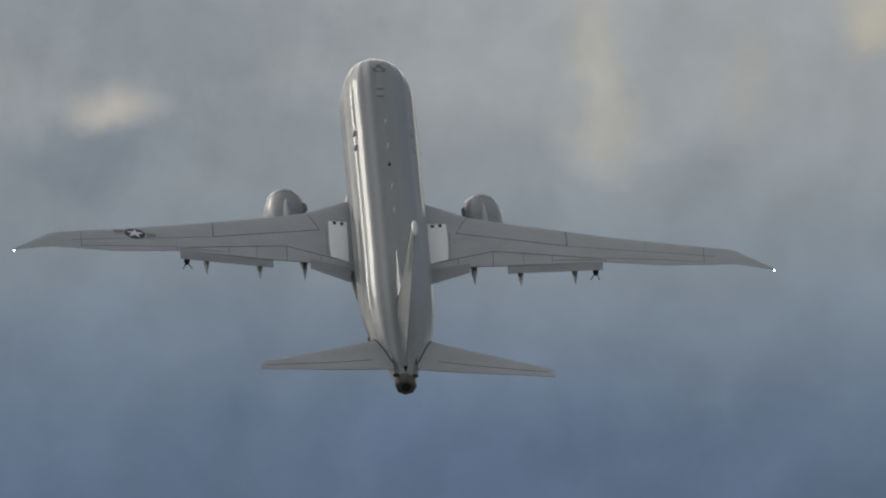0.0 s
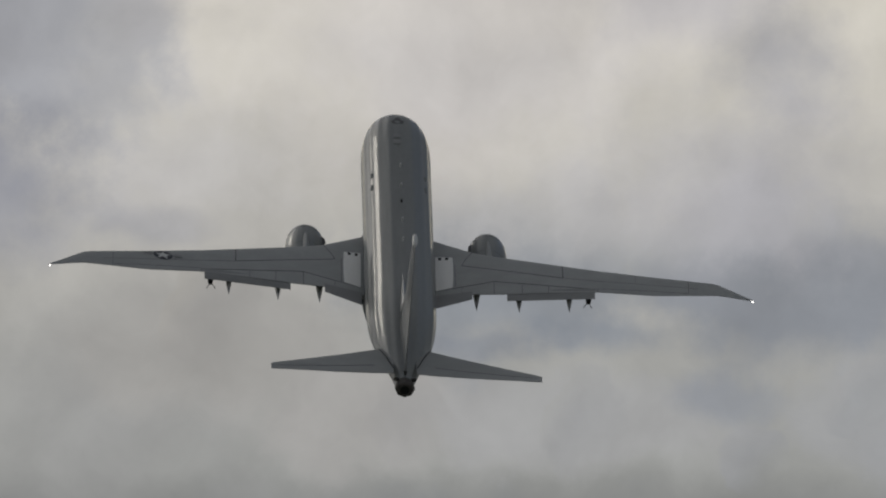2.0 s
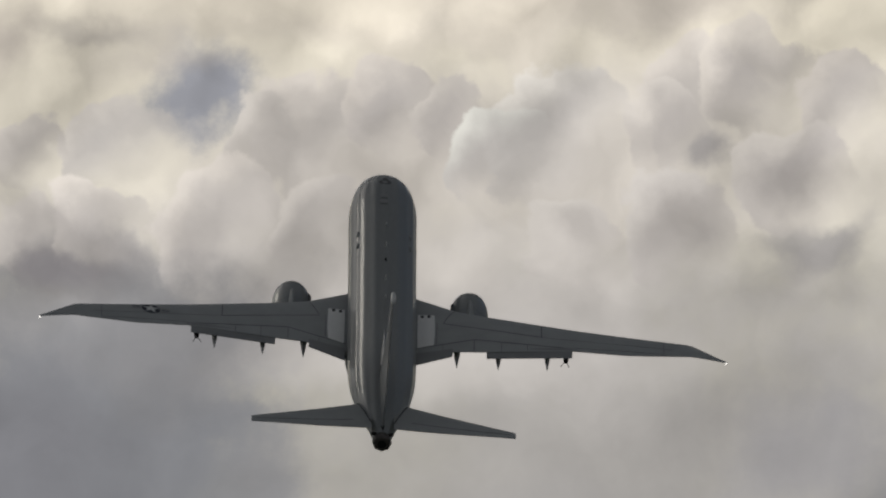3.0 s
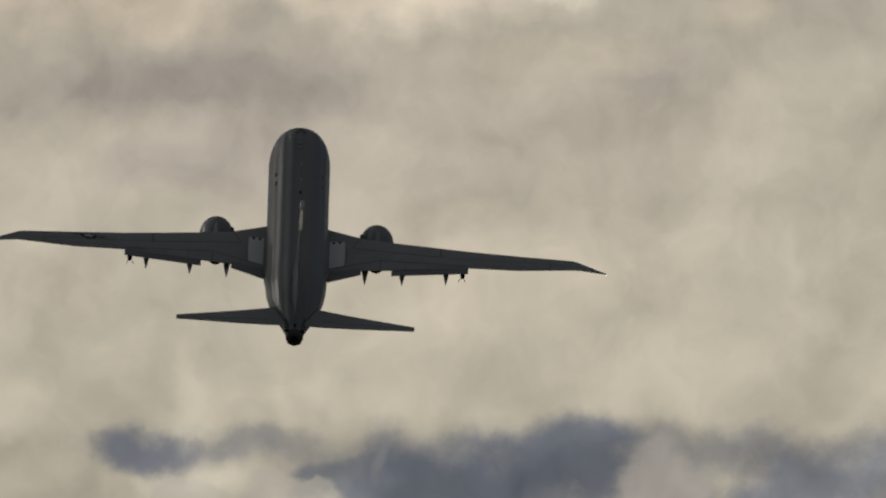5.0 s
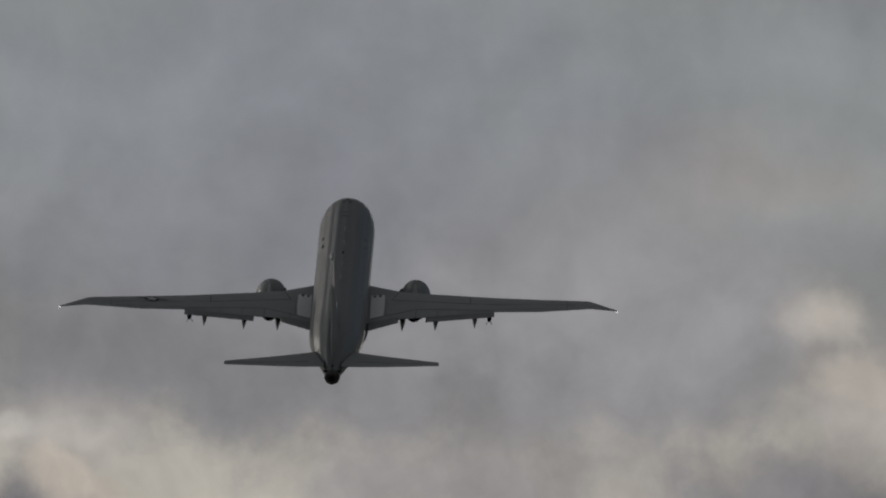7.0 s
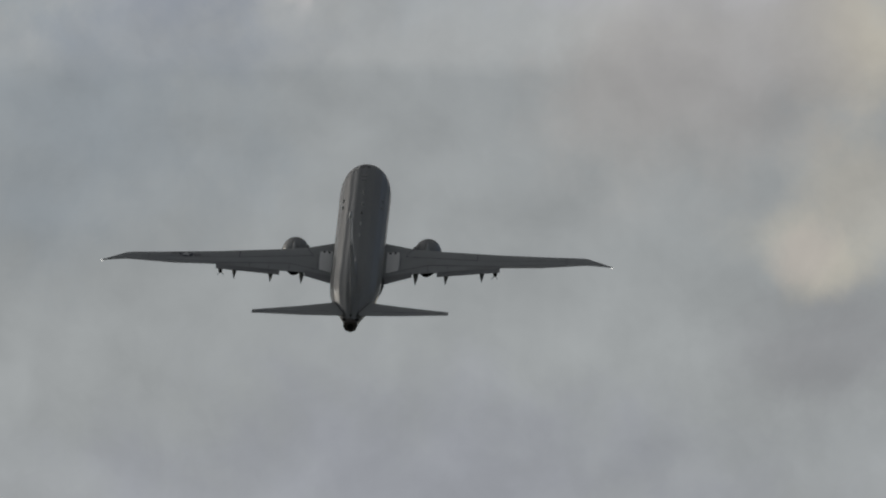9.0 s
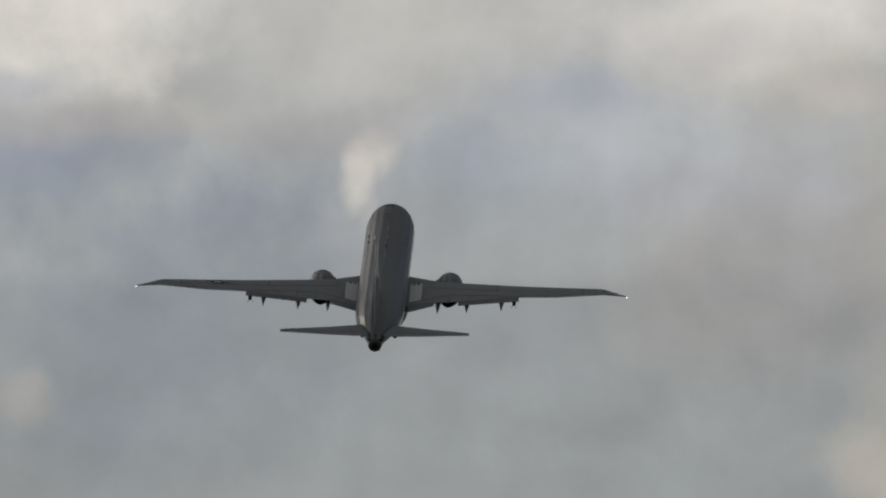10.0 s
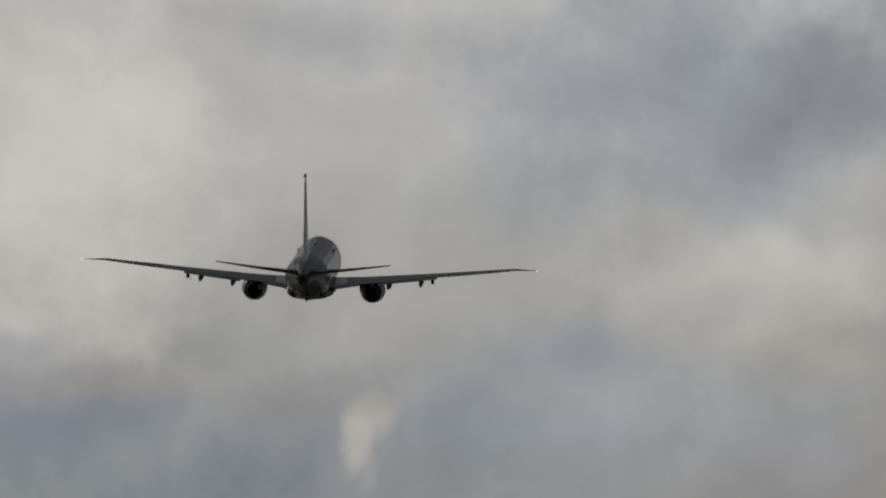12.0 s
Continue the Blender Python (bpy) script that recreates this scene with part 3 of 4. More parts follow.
cloud(-2.471, 11.668, 0.400, 0.145, (0.810, 0.896, 1.038), 0.50, 0.90, 0)
cloud(-1.062, 11.184, 0.109, 0.067, (1.444, 1.337, 1.227), 0.70, 0.80, 0)

# relief of the vapour: soft veils everywhere, heaped cumulus tops in one belt, lit from the upper left
LIT = wvec("ADD", WARPED, (-0.05, 0.09, 0))


def veils(place):
    return wnoise(place, 1.7, 7, 0.55, "2D").outputs[0]


def heaps(place):
    v = wn("ShaderNodeTexVoronoi")
    v.voronoi_dimensions, v.feature = "2D", "SMOOTH_F1"
    WT.links.new(place, v.inputs["Vector"])
    v.inputs["Scale"].default_value = 2.3
    v.inputs["Detail"].default_value = 2.5
    v.inputs["Roughness"].default_value = 0.45
    v.inputs["Smoothness"].default_value = 0.25
    return v.outputs["Distance"]


soft_relief = wmath("MULTIPLY", wmath("SUBTRACT", veils(WARPED), veils(LIT)), wrange(wmath("ABSOLUTE", wmath("SUBTRACT", EL, 9.4)), 0.4, 1.1, 1.15, 0.6))
belt = wmath("MULTIPLY", wrange(EL, 7.2, 7.6), wrange(EL, 8.8, 8.4))
hard_relief = wmath("MULTIPLY", wmath("SUBTRACT", heaps(LIT), heaps(WARPED)), 0.45)
hollow = wmath("MULTIPLY", wmath("SUBTRACT", 0.42, heaps(WARPED)), 0.22)
relief = wmath("MULTIPLY", belt, wmath("ADD", hard_relief, hollow))
shaded = wmath("ADD", wmath("ADD", 1.0, soft_relief), wrange(relief, -0.34, 0.2, -0.34, 0.2, smooth=False))
near_sky = wmix(1.0, SKY[0], shaded, "MULTIPLY")
off = wvec("LENGTH", wvec("MULTIPLY", wvec("SUBTRACT", PLACE, (-1.0, 8.5, 0)), (1 / 9.0, 1 / 7.5, 0)))
bg = wn("ShaderNodeBackground")
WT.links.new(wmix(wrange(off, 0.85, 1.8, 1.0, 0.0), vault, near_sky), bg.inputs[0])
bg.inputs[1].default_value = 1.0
wo = wn("ShaderNodeOutputWorld")
WT.links.new(bg.outputs[0], wo.inputs[0])

sun = new("sun", bpy.data.lights.new("sun", "SUN"))
sun.data.energy, sun.data.angle, sun.data.color = 0.2, radians(10), (1.0, 0.93, 0.82)
sun.matrix_world = look(SUN_WAY * 3000, (0, 0, 0))


# ---- materials ----
def paint(name, colour, rough=0.4, metal=0.0, grain=0.06, scale=1.2, bump=0.0, coat=0.0, stretch=(1, 0.15, 1), emit=0.0, laps=0, spec=0.35):
    m = bpy.data.materials.new(name)
    m.use_nodes = True
    nt = m.node_tree
    b = nt.nodes["Principled BSDF"]
    tc = nt.nodes.new("ShaderNodeTexCoord")
    mp = nt.nodes.new("ShaderNodeMapping")
    mp.inputs["Scale"].default_value = stretch
    nt.links.new(tc.outputs["Object"], mp.inputs[0])
    n1 = nt.nodes.new("ShaderNodeTexNoise")
    n1.inputs["Scale"].default_value = scale
    n1.inputs["Detail"].default_value = 6
    nt.links.new(mp.outputs[0], n1.inputs["Vector"])
    n2 = nt.nodes.new("ShaderNodeTexNoise")
    n2.inputs["Scale"].default_value = scale * 9
    n2.inputs["Detail"].default_value = 4
    nt.links.new(mp.outputs[0], n2.inputs["Vector"])
    add = nt.nodes.new("ShaderNodeMath")
    add.operation = "MULTIPLY_ADD"
    nt.links.new(n2.outputs[0], add.inputs[0])
    add.inputs[1].default_value = 0.5
    nt.links.new(n1.outputs[0], add.inputs[2])
    mr = nt.nodes.new("ShaderNodeMapRange")
    nt.links.new(add.outputs[0], mr.inputs[0])
    for i, v in enumerate((0.45, 1.05, 1 - 1.6 * grain, 1 + 1.2 * grain)):
        mr.inputs[1 + i].default_value = v
    mx = nt.nodes.new("ShaderNodeMixRGB")
    mx.blend_type = "MULTIPLY"
    mx.inputs[0].default_value = 1
    mx.inputs[1].default_value = (*colour, 1)
    nt.links.new(mr.outputs[0], mx.inputs[2])
    nt.links.new(mx.outputs[0], b.inputs["Base Color"])
    rr = nt.nodes.new("ShaderNodeMapRange")
    nt.links.new(n1.outputs[0], rr.inputs[0])
    for i, v in enumerate((0.3, 0.7, rough * 0.85, rough * 1.15)):
        rr.inputs[1 + i].default_value = v
    nt.links.new(rr.outputs[0], b.inputs["Roughness"])
    b.inputs["Metallic"].default_value = metal
    b.inputs["Coat Weight"].default_value = coat
    b.inputs["Coat Roughness"].default_value = 0.06
    b.inputs["Specular IOR Level"].default_value = spec
    if bump:
        bp = nt.nodes.new("ShaderNodeBump")
        bp.inputs["Strength"].default_value = bump
        bp.inputs["Distance"].default_value = 0.02
        nt.links.new(n1.outputs[0], bp.inputs["Height"])
        nt.links.new(bp.outputs[0], b.inputs["Normal"])
    if laps:
        # shallow lengthwise waves of the skin between its stringers
        sp = nt.nodes.new("ShaderNodeSeparateXYZ")
        nt.links.new(tc.outputs["Object"], sp.inputs[0])
        at = nt.nodes.new("ShaderNodeMath")
        at.operation = "ARCTAN2"
        nt.links.new(sp.outputs["X"], at.inputs[0])
        nt.links.new(sp.outputs["Z"], at.inputs[1])
        wv = nt.nodes.new("ShaderNodeMath")
        wv.operation = "MULTIPLY_ADD"
        nt.links.new(at.outputs[0], wv.inputs[0])
        wv.inputs[1].default_value = laps
        nt.links.new(n1.outputs[0], wv.inputs[2])
        sn = nt.nodes.new("ShaderNodeMath")
        sn.operation = "SINE"
        nt.links.new(wv.outputs[0], sn.inputs[0])
        bp = nt.nodes.new("ShaderNodeBump")
        bp.inputs["Strength"].default_value = 1.0
        bp.inputs["Distance"].default_value = 0.013
        nt.links.new(sn.outputs[0], bp.inputs["Height"])
        nt.links.new(bp.outputs[0], b.inputs["Normal"])
        nt.links.new(bp.outputs[0], b.inputs["Coat Normal"])
    if emit:
        b.inputs["Emission Color"].default_value = (1.0, 0.96, 0.9, 1)
        b.inputs["Emission Strength"].default_value = emit
    return m


HULL = paint("grey_hull_paint", (0.225, 0.235, 0.237), 0.42, grain=0.08, coat=0.4, spec=0.25)
SKIN = paint("grey_fuselage_paint", (0.215, 0.225, 0.227), 0.48, grain=0.08, coat=0.32, laps=20, spec=0.22)
WING = paint("grey_wing_paint", (0.335, 0.345, 0.35), 0.55, grain=0.08, stretch=(0.5, 0.9, 1), spec=0.2)
WALK = paint("pale_walkway_paint", (0.80, 0.80, 0.79), 0.6, grain=0.05)
FLAP = paint("flap_paint", (0.24, 0.245, 0.25), 0.5, grain=0.10, stretch=(0.3, 1.5, 1))
LINE = paint("dark_seam", (0.11, 0.11, 0.115), 0.7)
TAIL = paint("sooty_tail_metal", (0.075, 0.068, 0.064), 0.6, metal=0.2, grain=0.25, scale=4)
SOOT = paint("sooty_metal", (0.025, 0.023, 0.022), 0.75, metal=0.0, grain=0.2)
# black of small parts, also painted in as shade within gaps and ducts
DARK = paint("black_parts_and_gap_shade", (0.012, 0.012, 0.013), 0.8)
STEEL = paint("bare_metal", (0.42, 0.42, 0.43), 0.3, metal=0.9)
PALE = paint("pale_radome", (0.52, 0.53, 0.53), 0.35, coat=0.3)
BLUE = paint("insignia_dark", (0.035, 0.04, 0.055), 0.5)
STAR = paint("insignia_pale", (0.62, 0.63, 0.63), 0.5)
LAMP = paint("lamp_glass", (0.8, 0.8, 0.8), 0.2, emit=5.0)
GRASS = paint("airfield_grass", (0.075, 0.085, 0.04), 0.9, grain=0.3, scale=0.02, stretch=(1, 1, 1))


# ---- mesh helpers ----
def shade(bm, angle=35):
    for f_ in bm.faces:
        f_.smooth = True
    lim = radians(angle)
    for e_ in bm.edges:
        if len(e_.link_faces) == 2 and e_.calc_face_angle(0) > lim:
            e_.smooth = False


def part(name, bm, material, parent=None, label="", angle=35):
    bmesh.ops.recalc_face_normals(bm, faces=bm.faces)
    shade(bm, angle)
    me = bpy.data.meshes.new(name)
    bm.to_mesh(me)
    bm.free()
    me.materials.append(material)
    ob = new(name, me)
    ob.parent = parent
    return tagged(ob, label=label) if label else ob


def loft(rings, caps=True, bm=None):
    bm = bm or bmesh.new()
    vs = [[bm.verts.new(p) for p in r] for r in rings]
    n = len(rings[0])
    for a, b in zip(vs, vs[1:]):
        for i in range(n):
            bm.faces.new((a[i], a[(i + 1) % n], b[(i + 1) % n], b[i]))
    if caps:
        bm.faces.new(vs[0])
        bm.faces.new(list(reversed(vs[-1])))
    return bm


def oval(y, hw, top, bot, n=56, x0=0.0, zc=None):
    zc = (top + bot) / 2 if zc is None else zc
    out = []
    for i in range(n):
        a = 2 * math.pi * i / n
        c_, s_ = math.cos(a), math.sin(a)
        out.append((x0 + hw * c_, y, zc + (top - zc if s_ > 0 else zc - bot) * s_))
    return out


def dense(stations, steps=4):
    """Catmull-Rom through rows of numbers."""
    out = []
    s = [stations[0]] + list(stations) + [stations[-1]]
    for i in range(1, len(s) - 2):
        p0, p1, p2, p3 = (np.array(v, float) for v in s[i - 1:i + 3])
        for k in range(steps):
            t = k / steps
            v = 0.5 * (2 * p1 + (p2 - p0) * t + (2 * p0 - 5 * p1 + 4 * p2 - p3) * t * t + (3 * p1 - p0 - 3 * p2 + p3) * t ** 3)
            out.append(tuple(v))
    out.append(tuple(stations[-1]))
    return out


def interp(x, rows):
    for a, b in zip(rows, rows[1:]):
        if x <= b[0]:
            t = (x - a[0]) / (b[0] - a[0])
            return [p + (q - p) * t for p, q in zip(a[1:], b[1:])]
    return list(rows[-1][1:])


def slab(points, up, thick=0.006, lift=0.012):
    """A thin plate over the points of a plan, following the surface up(x, y)."""
    bm = bmesh.new()
    flat = [bm.verts.new((x, y, 0)) for x, y in points]
    bm.faces.new(flat)
    ys = [p[1] for p in points]
    k = max(2, int((max(ys) - min(ys)) / 0.25))
    for i in range(1, k):
        y = min(ys) + (max(ys) - min(ys)) * i / k
        bmesh.ops.bisect_plane(bm, geom=bm.verts[:] + bm.edges[:] + bm.faces[:], plane_co=(0, y, 0), plane_no=(0, 1, 0))
    base = bm.faces[:]
    for v in bm.verts:
        v.co.z = up(v.co.x, v.co.y) + lift
    grown = bmesh.ops.extrude_face_region(bm, geom=base)
    for v in grown["geom"]:
        if isinstance(v, bmesh.types.BMVert):
            v.co.z += thick
    return bm


def strip(a, b, width, up, side=1, steps=10, lift=0.005):
    """A narrow seam on the surface from a to b in plan."""
    a, b = Vector(a), Vector(b)
    d = (b - a).normalized()
    n = Vector((-d.y, d.x)) * width / 2
    bm = bmesh.new()
    rows = []
    for i in range(steps + 1):
        p = a.lerp(b, i / steps)
        rows.append([bm.verts.new((q.x, q.y, up(q.x, q.y) + h)) for q in (p + n, p - n) for h in (lift, lift - 0.02)])
    for r, s in zip(rows, rows[1:]):
        bm.faces.new((r[0], r[2], s[2], s[0]))
        bm.faces.new((r[0], s[0], s[1], r[1]))
        bm.faces.new((r[2], r[3], s[3], s[2]))
    return bm


def ellipsoid(centre, radii, segs=16, rings=10):
    bm = bmesh.new()
    bmesh.ops.create_uvsphere(bm, u_segments=segs, v_segments=rings, radius=1)
    bmesh.ops.transform(bm, verts=bm.verts, matrix=Matrix.Translation(centre) @ Matrix.Diagonal((*radii, 1)))
    return bm


# ---- ground ----
bm = bmesh.new()
bmesh.ops.create_circle(bm, cap_ends=True, radius=20000, segments=96)
tagged(part("ground", bm, GRASS), "flat grass airfield that reaches the horizon", "ground", kind="structure")

# ---- the aircraft: x to its right, y ahead, z up, metres ----
aircraft = new("aircraft")
tagged(aircraft, "grey twin-engined jet patrol aircraft climbing with flaps partly lowered", "aircraft")

HULL_ROWS = [
    (19.40, 0.05, -0.58, -0.68), (19.25, 0.42, -0.34, -1.00), (18.80, 0.78, -0.12, -1.30), (18.10, 1.08, 0.20, -1.52),
    (17.30, 1.34, 0.60, -1.70), (16.50, 1.47, 1.02, -1.83), (15.70, 1.60, 1.39, -1.92), (14.80, 1.71, 1.71, -1.98),
    (13.80, 1.81, 1.91, -2.00), (12.50, 1.88, 1.99, -2.01), (9.0, 1.88, 2.0, -2.01), (4.0, 1.88, 2.0, -2.01),
    (-1.0, 1.88, 2.0, -2.01), (-5.5, 1.88, 2.0, -2.01), (-8.0, 1.87, 2.0, -1.74), (-10.5, 1.79, 1.98, -1.24),
    (-13.0, 1.56, 1.90, -0.66), (-15.2, 1.20, 1.74, -0.22), (-17.0, 0.76, 1.48, 0.02), (-18.0, 0.53, 1.20, 0.10),
    (-18.35, 0.50, 1.14, 0.11)]
HULL_DENSE = dense(HULL_ROWS, 4)


def hull_at(y):
    for a, b in zip(HULL_DENSE, HULL_DENSE[1:]):
        if b[0] <= y <= a[0]:
            t = (a[0] - y) / (a[0] - b[0])
            return [p + (q - p) * t for p, q in zip(a[1:], b[1:])]
    return list(HULL_DENSE[-1][1:])


def hull_up(x, y):
    hw, top, bot = hull_at(y)
    zc = (top + bot) / 2
    return zc + (top - zc) * math.sqrt(max(0.0, 1 - (x / hw) ** 2))


fuselage = part("fuselage", loft([oval(y, hw, top, bot) for y, hw, top, bot in HULL_DENSE]), SKIN, aircraft, "glossy light grey fuselage")

# blunt dark tail end with the auxiliary power unit's exhaust
rings = [oval(y, r, 0.66 + r * 0.9, 0.66 - r * 0.9, 8) for y, r in ((-18.25, 0.42), (-18.36, 0.50), (-18.60, 0.54), (-18.85, 0.52), (-18.97, 0.45))]
rings += [oval(y, r, 0.66 + r, 0.66 - r, 8) for y, r in ((-18.99, 0.30), (-18.97, 0.22), (-18.6, 0.20))]
tail_end = part("tail_cone", loft(rings), TAIL, fuselage, "dark sooty blunt tail cone", 20)
# black plug over the recess, painted as the shade inside the exhaust
part("exhaust_shade_plug", loft([oval(y, r, 0.66 + r, 0.66 - r, 20) for y, r in ((-18.985, 0.235), (-18.90, 0.215))]), DARK, fuselage)

for s in (-1, 1):
    part("tail_bracket", ellipsoid((s * 0.46, -18.32, 0.98), (0.17, 0.12, 0.10), 12, 8), SOOT, fuselage)

# wing root fairing
rings = [oval(y, hw, top, bot, 40) for y, hw, top, bot in dense([(7.2, 1.5, -1.4, -2.0), (5.6, 1.9, -1.2, -2.10), (3.0, 1.97, -1.0, -2.07), (0.0, 1.98, -0.95, -2.07), (-3.0, 1.93, -1.05, -2.04), (-4.6, 1.8, -1.2, -1.97), (-6.2, 1.5, -1.4, -1.9)], 4)]
part("wing_root_fairing", loft(rings), HULL, fuselage)

# aerials and markings on the crown
def blade(y, x, h, length, wide, mat, label=""):
    z = hull_up(x, y) - 0.02
    rr = []
    for k in range(5):
        t = k / 4
        ln, w = length * (1 - 0.45 * t), wide * (1 - 0.5 * t)
        ring = []
        for i in range(10):
            a = 2 * math.pi * i / 10
            ring.append((x + w / 2 * math.cos(a), y - 0.25 * length * t + ln / 2 * math.sin(a), z + h * t))
        rr.append(ring)
    part("aerial", loft(rr), mat, fuselage, label)


blade(7.4, 0.06, 0.22, 0.42, 0.12, PALE)
blade(4.69, 0.06, 0.25, 0.42, 0.12, PALE)
blade(2.68, 0.05, 0.18, 0.22, 0.14, DARK, "small black aerial")
blade(0.18, 0.06, 0.25, 0.42, 0.12, PALE)
blade(-2.37, 0.06, 0.22, 0.42, 0.12, PALE)
part("refuelling_receptacle", slab([(-0.27, 13.15), (0.27, 13.15), (0.36, 13.55), (0.15, 13.75), (0.1, 14.15), (-0.1, 14.15), (-0.15, 13.75), (-0.36, 13.55)], hull_up, 0.012), LINE, fuselage, "dark refuelling receptacle")
for y in (11.5, 10.7):
    part("marking", slab([(-0.27, y - 0.22), (0.15, y - 0.22), (0.15, y + 0.22), (-0.27, y + 0.22)], hull_up), FLAP, fuselage)
    part("marking_line", slab([(-0.25, y - 0.42), (0.13, y - 0.42), (0.13, y - 0.32), (-0.25, y - 0.32)], hull_up), LINE, fuselage)
for s in (-1, 1):
    for y in (7.5, 5.95):
        part("sensor_blister", ellipsoid((s * 1.43, y, 1.26), (0.12, 0.34, 0.12)), HULL, fuselage)
    part("sensor_turret", ellipsoid((s * 1.24, -10.4, -1.10), (0.20, 0.36, 0.20)), LINE, fuselage, "dark round sensor turret")
bm = loft([oval(y, hw, -1.15, bot, 16) for y, hw, bot in ((-9.3, 0.04, -1.5), (-9.7, 0.14, -1.72), (-10.3, 0.17, -1.78), (-10.8, 0.12, -1.7), (-11.1, 0.03, -1.4))])
part("ventral_aerial", bm, LINE, fuselage)

# ---- wings ----
# half span, leading edge y, trailing edge y, reference z
WING_ROWS = [(1.3, 5.1, -3.0, -1.00), (1.9, 4.5, -2.95, -0.925), (4.1, 2.5, -2.80, -0.666), (5.7, 1.62, -3.02, -0.477), (9.6, -0.30, -3.36, -0.017),
             (10.6, -0.78, -3.50, 0.10), (13.5, -2.02, -4.38, 0.443), (16.6, -3.28, -4.84, 0.81), (16.95, -3.50, -4.90, 0.85), (17.6, -4.20, -5.14, 0.88), (18.3, -4.95, -5.40, 0.90), (18.75, -5.40, -5.58, 0.915), (18.84, -5.56, -5.64, 0.917)]
FOIL = [(0.0, 0.0), (0.012, 0.22), (0.05, 0.48), (0.12, 0.74), (0.22, 0.93), (0.35, 1.0), (0.5, 0.92), (0.65, 0.70), (0.8, 0.40), (0.92, 0.15), (1.0, 0.02)]


def foil_h(s):
    return interp(min(max(s, 0.0), 1.0), FOIL)[0]


def wing_up(x, y):
    le, te, z = interp(abs(x), WING_ROWS)
    c_ = le - te
    return z - 0.02 * c_ + 0.062 * c_ * foil_h((le - y) / c_)


def foil_ring(x, le, te, z, tu, tl, drop=0.0):
    c_ = le - te
    up = [(x, le - s * c_, z + tu * c_ * h + drop * (s - 0.5)) for s, h in FOIL]
    lo = [(x, le - s * c_, z - tl * c_ * h + drop * (s - 0.5)) for s, h in reversed(FOIL[1:-1])]
    return up + lo + [(x, te, z - 0.004 * c_ - 0.01 + drop * 0.5)]


def wing_rings(side):
    xs = sorted({r[0] for r in WING_ROWS} | {2.6, 3.3, 4.9, 6.6, 7.6, 8.6, 11.6, 12.6, 14.5, 15.6})
    rr = []
    for x in xs:
        le, te, z = interp(x, WING_ROWS)
        rr.append(foil_ring(side * x, le, te, z - 0.02 * (le - te), 0.062, 0.06))
    return rr


def flap_mesh(side, x0, le0, te0, x1, le1, te1, dz0, dz1, droop):
    rr = []
    for k in range(7):
        t = k / 6
        x = x0 + (x1 - x0) * t
        le, te = le0 + (le1 - le0) * t, te0 + (te1 - te0) * t
        z = interp(x, WING_ROWS)[2] + dz0 + (dz1 - dz0) * t
        rr.append(foil_ring(side * x, le, te, z, 0.05, 0.08, -droop))
    return loft(rr)


def star_points(cx, cy, r, sy):
    pts = []
    for i in range(10):
        a = math.pi / 2 + math.pi * i / 5
        q = r if i % 2 == 0 else r * 0.382
        pts.append((cx + q * math.cos(a), cy + sy * q * math.sin(a)))
    return pts


def canoe(side, x, y0, z0, y1, z1, r):
    rr = []
    rows = [(0.0, 0.05), (0.06, 0.55), (0.2, 0.95), (0.4, 1.0), (0.6, 0.82), (0.8, 0.48), (0.93, 0.2), (1.0, 0.05)]
    for t, q in rows:
        y, z = y0 + (y1 - y0) * t, z0 + (z1 - z0) * t ** 1.5
        rr.append(oval(y, r * q, z + r * q * 1.2, z - r * q * 1.2, 16, side * x))
    return loft(rr)


